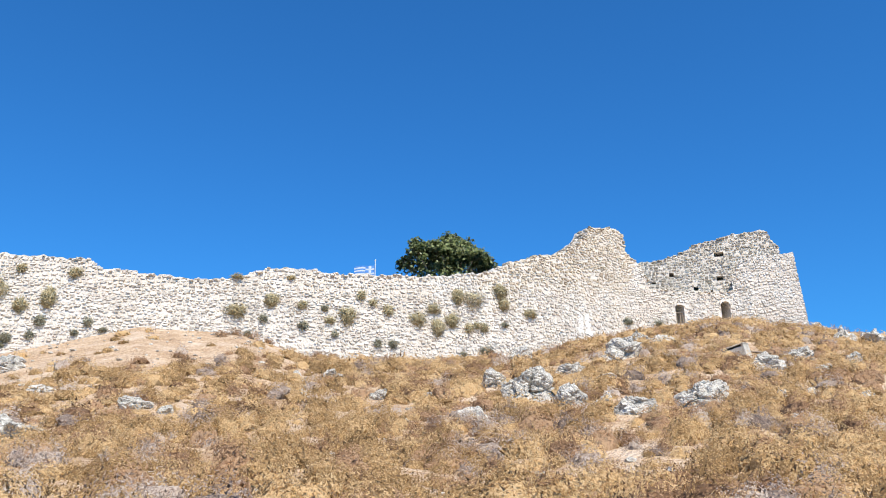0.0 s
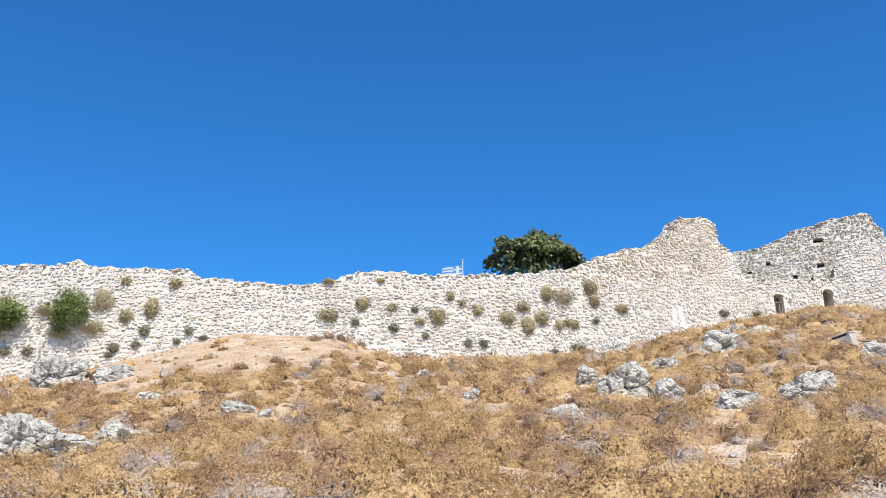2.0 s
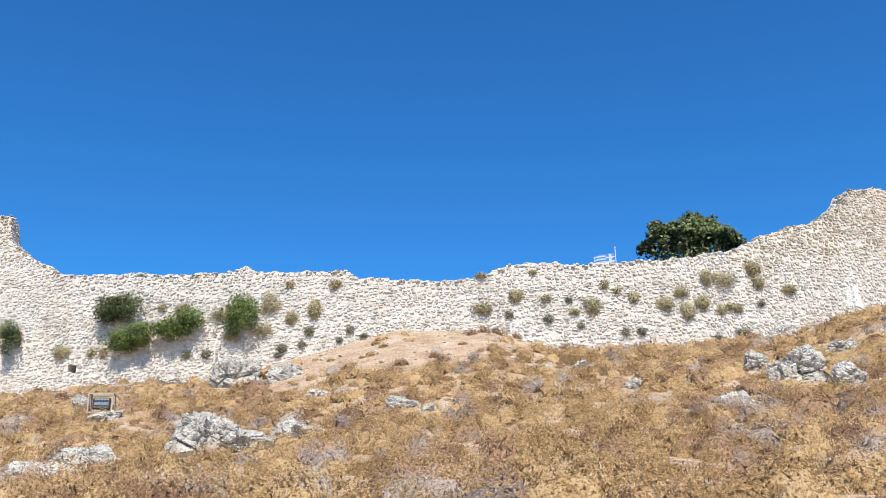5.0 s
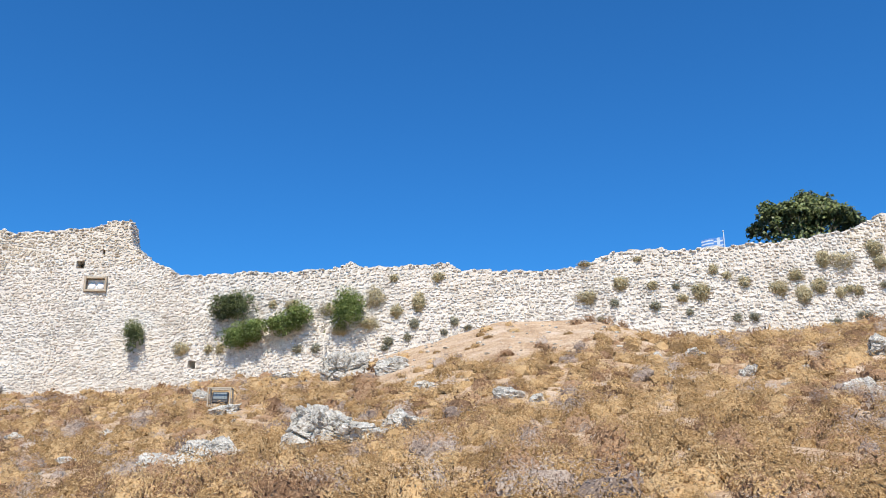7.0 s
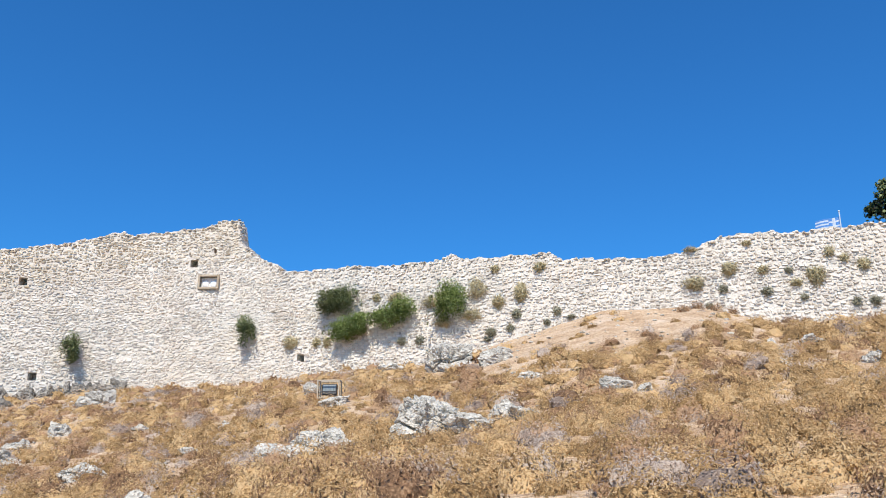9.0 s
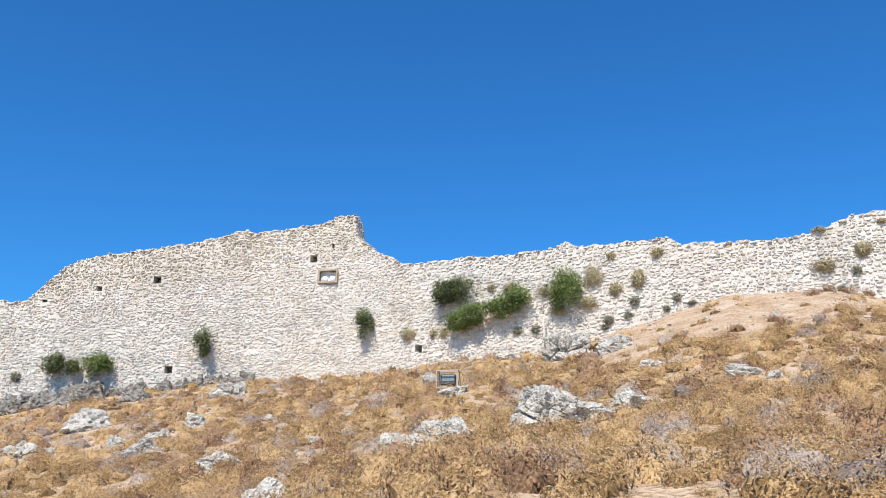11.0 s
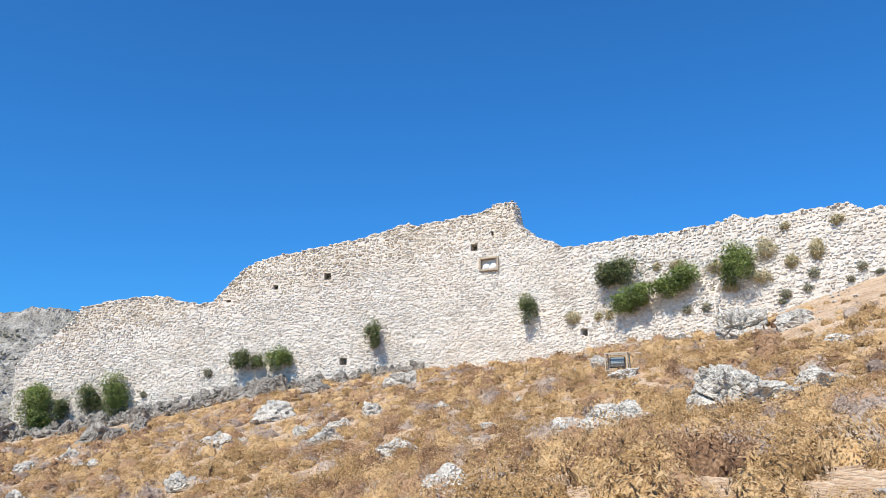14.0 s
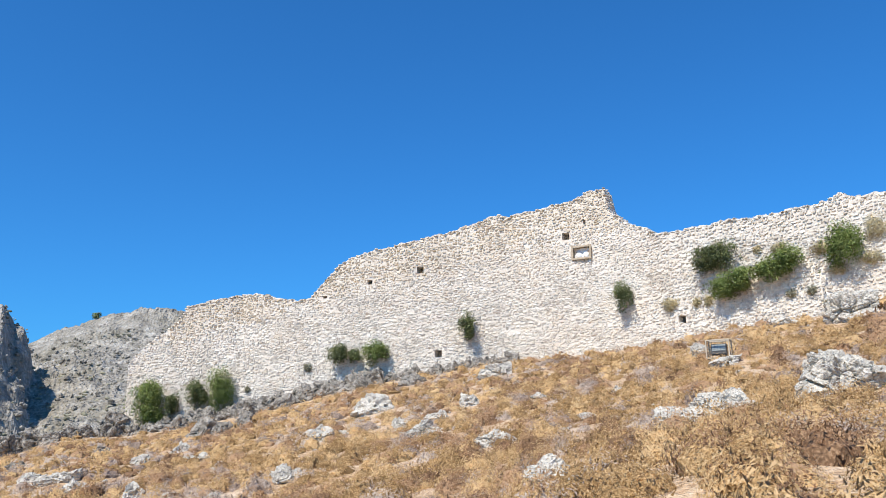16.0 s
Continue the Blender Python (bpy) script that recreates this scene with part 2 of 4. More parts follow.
def masonry(name, label, plan, base, top, course, width, stones, split=None, thick=1.6, batter=0.0, holes=(), crumble=0.075, s0=0.0, s1=None, seed=1, near=None, proud=0.065):
    """A rubble wall: a mortar core with recessed holes, and single stones bedded in its face. base, top: rows of run, height."""
    r = np.random.default_rng(seed)
    at, length = along(plan)
    s1 = length if s1 is None else s1
    base, top = np.array(base, float), np.array(top, float)
    zb = lambda s: np.interp(s, base[:, 0], base[:, 1])
    rag = lambda s: crumble * (0.6 * np.sin(s * 2.9 + seed) + 0.5 * np.sin(s * 6.7 + 2 * seed) + 0.4 * np.sin(s * 13.1 + 3 * seed))
    zt = lambda s: np.interp(s, top[:, 0], top[:, 1]) + rag(s)
    lean = lambda s, z: batter * (z - zb(s))

    def place(s, z, out):
        x, y, nx, ny = at(s)
        o = out - lean(s, z)
        return np.stack([x + nx * o, y + ny * o, z + 0 * x], -1)

    thing = tagged(new(name), label, "castle wall")
    # core
    cell = 1 / 6
    cols = np.arange(s0, s1 + cell / 2, cell)
    lo = np.floor((zb(cols).min() - 1.5) / cell) * cell
    lines = np.arange(lo, zt(cols).max() + cell, cell)
    cs, cz = np.meshgrid(cols, lines, indexing="ij")
    czc = np.minimum(cz, zt(cs))
    n_, k_ = cs.shape
    front = place(cs.ravel(), czc.ravel(), -0.018 + 0.016 * wave(cs.ravel() * 9, czc.ravel() * 9, seed) + r.normal(0, 0.006, cs.size))
    back = place(cs.ravel(), czc.ravel(), -thick)
    ids = np.arange(n_ * k_).reshape(n_, k_)
    a, b, c, d = ids[:-1, :-1], ids[1:, :-1], ids[1:, 1:], ids[:-1, 1:]
    live = (cz[:-1, :-1] < zt(cs[:-1, :-1])) | (cz[1:, :-1] < zt(cs[1:, :-1]))
    open_ = np.zeros_like(live)
    walls = []
    for hs, hz, hw, hh in holes:
        i0, i1 = round((hs - hw / 2 - s0) / cell), round((hs + hw / 2 - s0) / cell)
        j0, j1 = round((hz - lo) / cell), round((hz + hh - lo) / cell)
        i1, j1 = max(i1, i0 + 1), max(j1, j0 + 1)
        open_[i0:i1, j0:j1] = True
        deep = 0.34 if hw > 1 else 2.3 if hh > 1 else 1.1
        ring = [(cols[i0], lines[j0]), (cols[i1], lines[j0]), (cols[i1], lines[j1]), (cols[i0], lines[j1])]
        walls.append([place(np.array([s]), np.array([z]), o)[0] for o in (0.0, -deep) for s, z in ring])
    keep = live & ~open_
    f = np.stack([a[keep], b[keep], c[keep], d[keep]], -1)
    off = n_ * k_
    fb = np.stack([d[live], c[live], b[live], a[live]], -1) + off
    # crown and ends
    t_ = np.array([min(np.searchsorted(lines, z), k_ - 1) for z in zt(cols)])
    crown = np.stack([ids[np.arange(n_ - 1), t_[:-1]], ids[np.arange(1, n_), t_[1:]], ids[np.arange(1, n_), t_[1:]] + off, ids[np.arange(n_ - 1), t_[:-1]] + off], -1)
    ends = []
    for i, flip in ((0, True), (n_ - 1, False)):
        q = np.stack([ids[i, :-1], ids[i, :-1] + off, ids[i, 1:] + off, ids[i, 1:]], -1)
        ends.append(q[:, ::-1] if not flip else q)
    allv, allf = [front, back], [f, fb, crown, *ends]
    count = 2 * off
    for h in walls:
        allv.append(np.array(h))
        allf.append(np.array([(0, 4, 5, 1), (1, 5, 6, 2), (2, 6, 7, 3), (3, 7, 4, 0), (4, 7, 6, 5)]) + count)
        count += 8
    part("core", fast_mesh("core", np.vstack(allv), np.vstack(allf), [stones[-1]]), None, thing, "lime mortar between the stones")
    # stones: centre run, centre height, half width, half height
    rows = []
    z = zb(np.linspace(s0, s1, 60)).min() - 0.6
    zmax = zt(np.linspace(s0, s1, 400)).max()
    while z < zmax:
        h = course * r.uniform(0.65, 1.45)
        s = s0 - r.uniform(0, width)
        while s < s1:
            w = width * (0.5 + 1.25 * r.random() ** 1.4)
            rows.append((s + w / 2, z + h / 2 + 0.11 * math.sin(s * 0.8 + z * 0.7) + 0.07 * math.sin(s * 2.3 + z * 1.7) + r.normal(0, 0.036), w / 2, h / 2 * r.uniform(0.72, 1.1) * (1.0 if r.random() > 0.08 else 1.45)))
            s += w * r.uniform(0.96, 1.04)
        z += h
    q = np.array(rows)
    fit = (q[:, 1] + q[:, 3] * 0.55 < zt(q[:, 0])) & (q[:, 1] > zb(q[:, 0]) - 0.5) & (q[:, 0] < s1 + 0.1)
    for hs, hz, hw, hh in holes:
        fit &= ~((np.abs(q[:, 0] - hs) < hw / 2 + q[:, 2] * 0.75) & (q[:, 1] > hz - q[:, 3] * 0.7) & (q[:, 1] < hz + hh + q[:, 3] * 0.7))
    q = q[fit & (r.random(len(q)) > 0.045)]
    n = len(q)
    # eight-sided pebbled block, three rings
    ang = np.arange(8) / 8 * 2 * np.pi + 0.39
    cx, cy = np.sign(np.cos(ang)) * np.abs(np.cos(ang)) ** 0.58, np.sign(np.sin(ang)) * np.abs(np.sin(ang)) ** 0.58
    jit = r.uniform(0.73, 1.08, (n, 8))
    turn = r.normal(0, 0.17, n)
    px, pz = q[:, 2:3] * cx * jit, q[:, 3:4] * cy * jit
    rx, rz = px * np.cos(turn)[:, None] - pz * np.sin(turn)[:, None], px * np.sin(turn)[:, None] + pz * np.cos(turn)[:, None]
    out = r.uniform(0.35, 1.25, (n, 1)) * proud
    tilt = r.normal(0, 0.10, (n, 2))
    rings, scale_, lift = [], (1.03, 0.97, 0.76), (-0.05, 0.62, 1.0)
    for sc, li in zip(scale_, lift):
        o = out * li if li > 0 else np.full((n, 1), -0.08)
        o = o + (li > 0) * (tilt[:, :1] * rx * sc + tilt[:, 1:] * rz * sc) + (li > 0) * r.normal(0, 0.008, (n, 8))
        rings.append(np.stack([q[:, :1] + rx * sc, q[:, 1:2] + rz * sc, o], -1))
    local = np.stack(rings, 1)                       # n, 3, 8, (s, z, out)
    world_v = place(local[..., 0].ravel(), local[..., 1].ravel(), local[..., 2].ravel()).reshape(n, 24, 3)
    k = np.arange(8)
    k2 = (k + 1) % 8
    simple = course < 0.18
    fq = np.vstack([np.stack([k + 8 * j, k2 + 8 * j, k2 + 8 * j + 8, k + 8 * j + 8], -1) for j in ((0,) if simple else (0, 1))] + [np.array([(16, 17, 18, 19), (16, 19, 20, 23), (20, 21, 22, 23)]) - (8 if simple else 0)])
    per = 16 if simple else 24
    world_v = np.concatenate([world_v[:, :8], world_v[:, 16:]], 1) if simple else world_v
    which = np.zeros(n, int) if split is None else (q[:, 1] + 0.35 * r.normal(0, 1, n) > np.interp(q[:, 0], np.array(split)[:, 0], np.array(split)[:, 1])).astype(int)
    order = np.argsort(np.abs(q[:, 0] - (near if near is not None else (s0 + s1) / 2)) + 0.6 * np.abs(q[:, 1] - zb(q[:, 0]) - 3))
    single, rest = order[:290], order[290:]
    vv = world_v[rest].reshape(-1, 3)
    ff = (fq[None] + (np.arange(len(rest)) * per)[:, None, None]).reshape(-1, 4)
    many = part("stones", fast_mesh("stones", vv, ff, stones[:2], np.repeat(which[rest], len(fq))), None, thing, "bedded pale rubble stones")
    tagged(many, kind="stuff")
    # loose stones along the broken crown
    fine = np.linspace(s0, s1, 1200)
    lenr = np.concatenate([[0], np.cumsum(np.hypot(np.diff(fine), np.diff(zt(fine))))])
    marks = []
    for back_ in np.arange(0.10, min(thick, 1.3), 0.36):
        spots_ = np.arange(0, lenr[-1], width * 0.85)
        ss = np.interp(spots_ + r.uniform(-0.1, 0.1, len(spots_)), lenr, fine)
        marks.append(np.stack([ss, zt(ss) - 0.07 + r.uniform(-0.05, 0.07, len(ss)), -back_ + r.uniform(-0.08, 0.08, len(ss))], -1))
    mk = np.vstack(marks)
    ball = bmesh.new()
    bmesh.ops.create_icosphere(ball, subdivisions=1, radius=1)
    bv = np.array([v.co[:] for v in ball.verts])
    bf = np.array([[v.index for v in f_.verts] for f_ in ball.faces])
    ball.free()
    bv = np.sign(bv) * np.abs(bv) ** 0.7
    bulk = np.stack([r.uniform(0.5, 0.85, len(mk)) * width * 0.72, r.uniform(0.14, 0.24, len(mk)), r.uniform(0.28, 0.55, len(mk)) * course], -1)
    lv = bv[None] * bulk[:, None, :] * r.uniform(0.78, 1.15, (len(mk), len(bv), 1))
    cv = place((mk[:, :1] + lv[..., 0]).ravel(), (mk[:, 1:2] + lv[..., 2]).ravel(), (mk[:, 2:3] + lv[..., 1]).ravel())
    cf = (bf[None] + (np.arange(len(mk)) * len(bv))[:, None, None]).reshape(-1, 3)
    tagged(part("crown_stones", fast_mesh("crown_stones", cv, cf, [stones[1] if split is not None and name and zt(s0) > 16 else stones[0]]), None, thing, "loose stones along the broken wall top"), kind="stuff")
    PENDING.append((thing, world_v[single], fq, which[single], stones))
    return thing, at, place, zb, zt


PENDING = []

CURTAIN = [(-66.2, 15.5), (-61.1, 22.2), (-53.9, 28.6), (-46.5, 36.3), (-40.3, 40.3), (-35.0, 41.7), (-25.0, 43.3), (-16.4, 45.1), (-8.2, 46.8), (-2.5, 48.4), (3.6, 50.9), (8.4, 53.3), (11.9, 55.8), (16.5, 57.7), (21.5, 58.1)]
FOOT = [(0, 2.9), (4.8, 3.3), (9, 4.4), (14.8, 5.7), (20.7, 6.9), (29.5, 7.7), (39.7, 8.0), (48.7, 8.5), (53, 8.6), (57.8, 10.2), (62, 11.0), (68, 10.5), (72.6, 9.9), (76.6, 10.0), (81, 10.4), (86, 11.4), (92.5, 13.1), (99.5, 14.2), (104, 13.8)]
KEEP_TOP = [(0, 8.3), (0.7, 9.3), (2.4, 10.6), (3.8, 11.8), (4.2, 12.7), (7, 13.3), (9.5, 13.55), (12.8, 12.75), (14.1, 13.0), (16.1, 15.2), (17.6, 15.95), (24.9, 17.4), (28.1, 18.4), (28.9, 18.25), (31.7, 18.55), (34.3, 18.95), (34.5, 19.3), (35.8, 19.45), (36.1, 17.7), (37.8, 16.4), (39.1, 15.8), (39.6, 15.4)]
MID_TOP = [(39.5, 15.4), (45.3, 15.35), (45.9, 15.15), (50.6, 15.15), (51.4, 15.5), (52.1, 15.05), (57.5, 14.97), (57.8, 14.55), (61, 14.28), (63.8, 14.1), (65.9, 14.5), (66.9, 14.98), (69.8, 15.1), (70.0, 14.88), (74.5, 15.08), (76.6, 15.2), (79.2, 15.64), (80.8, 16.0), (82.2, 16.7)]
GATE_TOP = [(82.2, 16.7), (84.1, 17.4), (86.3, 17.9), (86.9, 18.35), (88.6, 19.6), (89.0, 20.25), (91.2, 20.6), (91.9, 20.3), (92.05, 18.9), (93.1, 18.1), (93.9, 16.5), (101, 16.5)]

keep_wall, keep_at, keep_place, keep_zb, keep_zt = masonry("castle_wall", "tall pale rubble castle wall with broken stepped top", CURTAIN, FOOT, KEEP_TOP, 0.155, 0.26, [M_STONE, M_TAN, M_MORTAR],
    split=[(0, 9.5), (16, 13), (24, 14.5), (30, 16), (40, 17)], s0=0.0, s1=39.6, seed=3, near=36, batter=0.035,
    holes=[(33.1, 16.0, 0.5, 0.5), (22.4, 14.4, 0.5, 0.5), (18.7, 13.6, 0.3, 0.4), (23.8, 8.2, 0.5, 0.4), (34.4, 17.0, 0.25, 0.25), (15.2, 12.8, 0.25, 0.25), (34.17, 14.5, 1.4, 0.85)], proud=0.038)
mid_wall, mid_at, mid_place, mid_zb, mid_zt = masonry("castle_wall", "long low white rubble curtain wall dotted with tufts", CURTAIN, FOOT, MID_TOP, 0.175, 0.27, [M_STONE, M_TAN, M_MORTAR],
    split=[(39, 30), (76, 30), (80, 14.6), (83, 14.6)], s0=39.6, s1=82.25, seed=5, near=55, batter=0.035, holes=[(41.0, 9.4, 0.4, 0.4)], proud=0.048)
gate_wall, gate_at, gate_place, gate_zb, gate_zt = masonry("castle_wall", "ruined pale stone wall rising to a broken peak", CURTAIN, FOOT, GATE_TOP, 0.175, 0.26, [M_STONE, M_TAN, M_MORTAR],
    split=[(82, 14.8), (86, 15.6), (92, 16.2), (93, 20), (101, 20)], s0=82.25, s1=101.0, seed=8, near=92, batter=0.035, holes=[(96.1, 14.2, 0.75, 1.3), (99.4, 14.2, 0.6, 1.6)], proud=0.048)
masonry("castle_wall", "grey weathered rear wall of the ruined tower with square holes", [(11.6, 61.6), (17.8, 60.6), (24.5, 58.7)], [(0, 13.0), (13, 13.0)],
    [(0, 19.4), (3.1, 19.5), (5.4, 19.8), (7.4, 20.7), (10.2, 21.3), (12.4, 21.4), (12.7, 20.6), (13.2, 20)], 0.17, 0.24, [M_GREY, M_TAN, M_MORTAR], thick=1.2, seed=11, near=7, proud=0.048,
    holes=[(9.0, 19.6, 0.5, 0.4), (8.9, 17.85, 0.5, 0.4), (7.1, 17.2, 0.35, 0.3), (8.25, 16.95, 0.25, 0.25), (5.5, 18.4, 0.25, 0.25), (4.2, 17.8, 0.25, 0.25)])
masonry("castle_wall", "white rubble corner face of the ruined tower", [(20.5, 58.02), (24.9, 56.4), (26.6, 62)], [(0, 13.9), (5, 13.0), (11, 12)],
    [(0, 17.6), (0.8, 18.9), (1.6, 19.1), (4.9, 19.0), (11, 17)], 0.18, 0.25, [M_STONE, M_TAN, M_MORTAR], thick=1.4, batter=0.10, seed=13, near=3, proud=0.048)


# ---- rocks ----
def stand(x, y):
    return float(land(np.array([x]), np.array([y]))[0][0])


ROCKS = 0
FOOTPRINTS = []


def rock(x, y, w, h):
    """An angular, pitted limestone outcrop, w wide and h high above the ground."""
    global ROCKS
    ROCKS += 1
    FOOTPRINTS.append((x, y, w))
    r = random.Random(900 + ROCKS)
    bm = bmesh.new()
    bmesh.ops.create_icosphere(bm, subdivisions=6 if w > 2.6 else 5 if w > 1.2 and math.hypot(x, y) < 34 else 4 if w > 0.7 else 3, radius=1)
    cuts = []
    for k in range(13):
        n = Vector((r.uniform(-1, 1), r.uniform(-1, 1), r.uniform(-0.3, 1))).normalized()
        cuts.append((n, r.uniform(0.5, 0.82)))
    off = Vector((r.uniform(0, 50), r.uniform(0, 50), r.uniform(0, 50)))
    deep = w * r.uniform(0.55, 0.85)
    face = math.atan2(-x, y)
    unit = 0.62 * math.sqrt(w * h)
    for v in bm.verts:
        p = v.co.copy()
        for n, d in cuts:
            over = p.dot(n) - d
            if over > 0:
                p -= n * over * 0.95
        p = Vector((p.x * w * 0.60, p.y * deep * 0.60, p.z * h * 0.68))
        q = p / unit + off
        near = noise.voronoi(q * 1.5)[0]
        seam = math.exp(-20 * (near[1] - near[0]))
        near2 = noise.voronoi(q * 3.6 + Vector((0, 0, 9)))[0]
        seam2 = math.exp(-16 * (near2[1] - near2[0]))
        block = noise.cell(q * 1.5) - 0.5
        push = 0.16 * noise.noise(q * 1.3) + 0.10 * noise.noise(q * 2.7) + 0.045 * noise.noise(q * 6.5) + 0.02 * noise.noise(q * 14) - 0.24 * seam - 0.08 * seam2 + 0.10 * block
        p += v.co * unit * push
        p.z += h * 0.24
        v.co = p
    ob = new("rock", from_bm("rock", bm, M_DARKROCK if x < -36 and math.hypot(x, y) > 48 else M_ROCK))
    ob.matrix_world = pose(x, y, stand(x, y) - 0.02, r.uniform(-8, 8), r.uniform(-14, 14), math.degrees(face) + r.uniform(-14, 14))
    size = "large" if w > 1.4 else "low" if h < 0.35 * w else "small"
    return tagged(ob, size + " grey-white weathered limestone rock among dry shrubs", "rock", "rocks on the hillside")


rock(-9.0, 25.1, 1.07, 0.57)
rock(-7.9, 24.9, 0.59, 0.44)
rock(-10.7, 22.4, 1.40, 0.34)
rock(-2.2, 28.1, 0.71, 0.43)
rock(0.9, 24.1, 0.99, 0.62)
rock(1.8, 31.3, 1.39, 0.72)
rock(2.9, 28.4, 1.90, 1.20)
rock(3.8, 26.3, 1.06, 0.77)
rock(4.7, 25.2, 0.85, 0.49)
rock(5.0, 23.0, 1.09, 0.72)
rock(7.2, 24.2, 1.81, 1.00)
rock(5.1, 33.9, 1.38, 0.58)
rock(7.5, 35.5, 1.95, 1.07)
rock(9.9, 42.2, 1.18, 0.74)
rock(10.7, 41.0, 1.32, 0.59)
rock(5.9, 30.6, 0.75, 0.38)
rock(11.5, 30.3, 1.30, 0.85)
rock(14.1, 33.4, 1.47, 0.62)
rock(13.9, 31.0, 0.59, 0.32)
rock(16.1, 33.2, 0.99, 0.74)
rock(20.3, 42.3, 1.27, 0.95)
rock(22.6, 43.9, 1.67, 0.77)
rock(3.7, 14.7, 0.43, 0.25)
rock(3.4, 19.5, 0.47, 0.18)
rock(1.3, 20.6, 0.35, 0.19)
rock(1.2, 17.5, 0.57, 0.19)
rock(1.7, 15.6, 0.27, 0.21)
rock(5.1, 16.6, 0.34, 0.13)
rock(5.7, 15.7, 0.26, 0.20)
rock(8.4, 20.5, 0.59, 0.27)
rock(10.5, 24.7, 0.46, 0.33)
rock(9.5, 24.2, 0.42, 0.44)
rock(-4.5, 27.8, 0.45, 0.30)
rock(-4.4, 33.1, 1.12, 0.46)
rock(-5.7, 33.0, 0.49, 0.41)
rock(3.9, 44.2, 1.50, 0.96)
rock(-13.9, 29.3, 0.95, 0.35)
rock(-18.7, 36.5, 1.38, 0.83)
rock(-7.0, 22.3, 0.31, 0.18)
rock(12.5, 25.5, 0.38, 0.26)
rock(-0.5, 29.2, 0.39, 0.18)
rock(-1.3, 23.6, 0.25, 0.14)
rock(9.2, 32.2, 0.50, 0.26)
rock(-12.8, 20.7, 2.97, 1.44)
rock(-11.6, 22.6, 0.92, 0.66)
rock(-10.6, 22.3, 0.82, 0.34)
rock(-14.0, 17.5, 1.92, 0.81)
rock(-15.1, 16.7, 1.11, 0.61)
rock(-21.6, 27.7, 1.50, 0.48)
rock(-25.1, 30.2, 1.16, 0.91)
rock(-26.5, 30.2, 0.43, 0.43)
rock(-24.0, 24.0, 0.68, 0.31)
rock(-22.1, 37.5, 3.21, 1.41)
rock(-18.3, 34.9, 1.59, 1.03)
rock(-25.9, 37.8, 1.85, 0.78)
rock(-0.6, 11.2, 0.32, 0.15)
rock(-10.0, 14.7, 0.28, 0.19)
rock(-27.8, 23.3, 0.72, 0.28)
rock(-13.3, 28.8, 0.55, 0.24)
rock(-2.8, 13.5, 0.20, 0.12)
rock(-4.6, 28.0, 0.45, 0.35)
rock(-38.1, 28.9, 2.40, 1.18)
rock(-37.5, 20.7, 2.29, 1.31)
rock(-48.8, 17.0, 1.38, 0.95)
rock(-49.9, 18.8, 1.42, 1.15)
rock(-54.2, 23.0, 1.57, 1.27)
rock(-45.8, 27.9, 1.79, 0.91)
rock(-31.1, 22.0, 1.01, 0.82)
rock(-33.9, 16.1, 1.20, 0.92)
rock(-30.9, 18.4, 0.96, 0.66)
rock(-27.2, 17.2, 1.49, 0.79)
rock(-30.1, 19.7, 1.19, 0.60)
rock(-20.6, 15.5, 1.36, 0.51)
rock(-12.8, 10.9, 0.99, 0.68)
rock(-26.9, 11.7, 1.36, 0.63)
rock(-11.3, 10.1, 0.39, 0.23)
rock(-29.9, 16.4, 0.50, 0.36)
rock(-15.9, 17.6, 0.94, 0.50)
rock(-20.9, 19.4, 0.75, 0.30)
rock(-34.1, 17.4, 0.46, 0.23)
rock(-25.0, 25.0, 0.56, 0.27)
rock(-35.5, 12.4, 0.50, 0.29)
rock(-27.0, 11.7, 1.17, 0.67)
rock(-31.8, 8.1, 0.87, 0.70)
rock(-40.0, 7.1, 1.89, 0.62)
rock(-43.0, 6.5, 1.45, 0.53)
rock(-36.2, 6.9, 0.98, 0.68)
rock(-39.5, 12.8, 1.11, 0.51)
rock(-43.1, 11.0, 1.19, 0.75)
rock(-50.6, 16.8, 2.49, 1.31)
rock(-44.4, 13.4, 0.93, 0.64)
rock(-56.8, 21.2, 1.78, 1.58)
rock(-65.0, 14.7, 2.23, 2.16)
rock(-65.0, 13.4, 1.78, 1.12)
rock(-64.5, 16.0, 1.33, 1.02)
rock(-29.7, 16.3, 0.58, 0.36)
rock(-34.2, 15.2, 0.50, 0.34)
rock(-27.6, 9.5, 0.58, 0.27)
rock(-56.9, 9.3, 1.00, 0.44)
rock(-30.3, 8.9, 0.63, 0.29)
rock(-26.9, 10.4, 0.38, 0.18)
rock(-65.4, 8.2, 2.65, 2.03)
rock(-65.3, 9.5, 2.21, 1.83)
rock(-65.6, 7.5, 2.21, 2.03)
rock(-63.8, 10.7, 1.73, 1.09)
rock(-65.0, 12.7, 1.77, 1.22)
rock(-64.8, 14.0, 1.33, 1.12)
rock(-64.9, 15.4, 1.79, 1.64)
rock(-65.0, 12.1, 1.50, 1.32)
rock(-64.1, 16.7, 1.33, 1.02)
rock(-52.0, 6.9, 1.40, 0.56)
rock(-52.1, 11.2, 1.07, 0.49)

rock(25.0, 55.6, 1.5, 1.0)
rock(26.2, 55.9, 1.4, 0.7)
rock(7.7, 36.2, 1.5, 1.3)

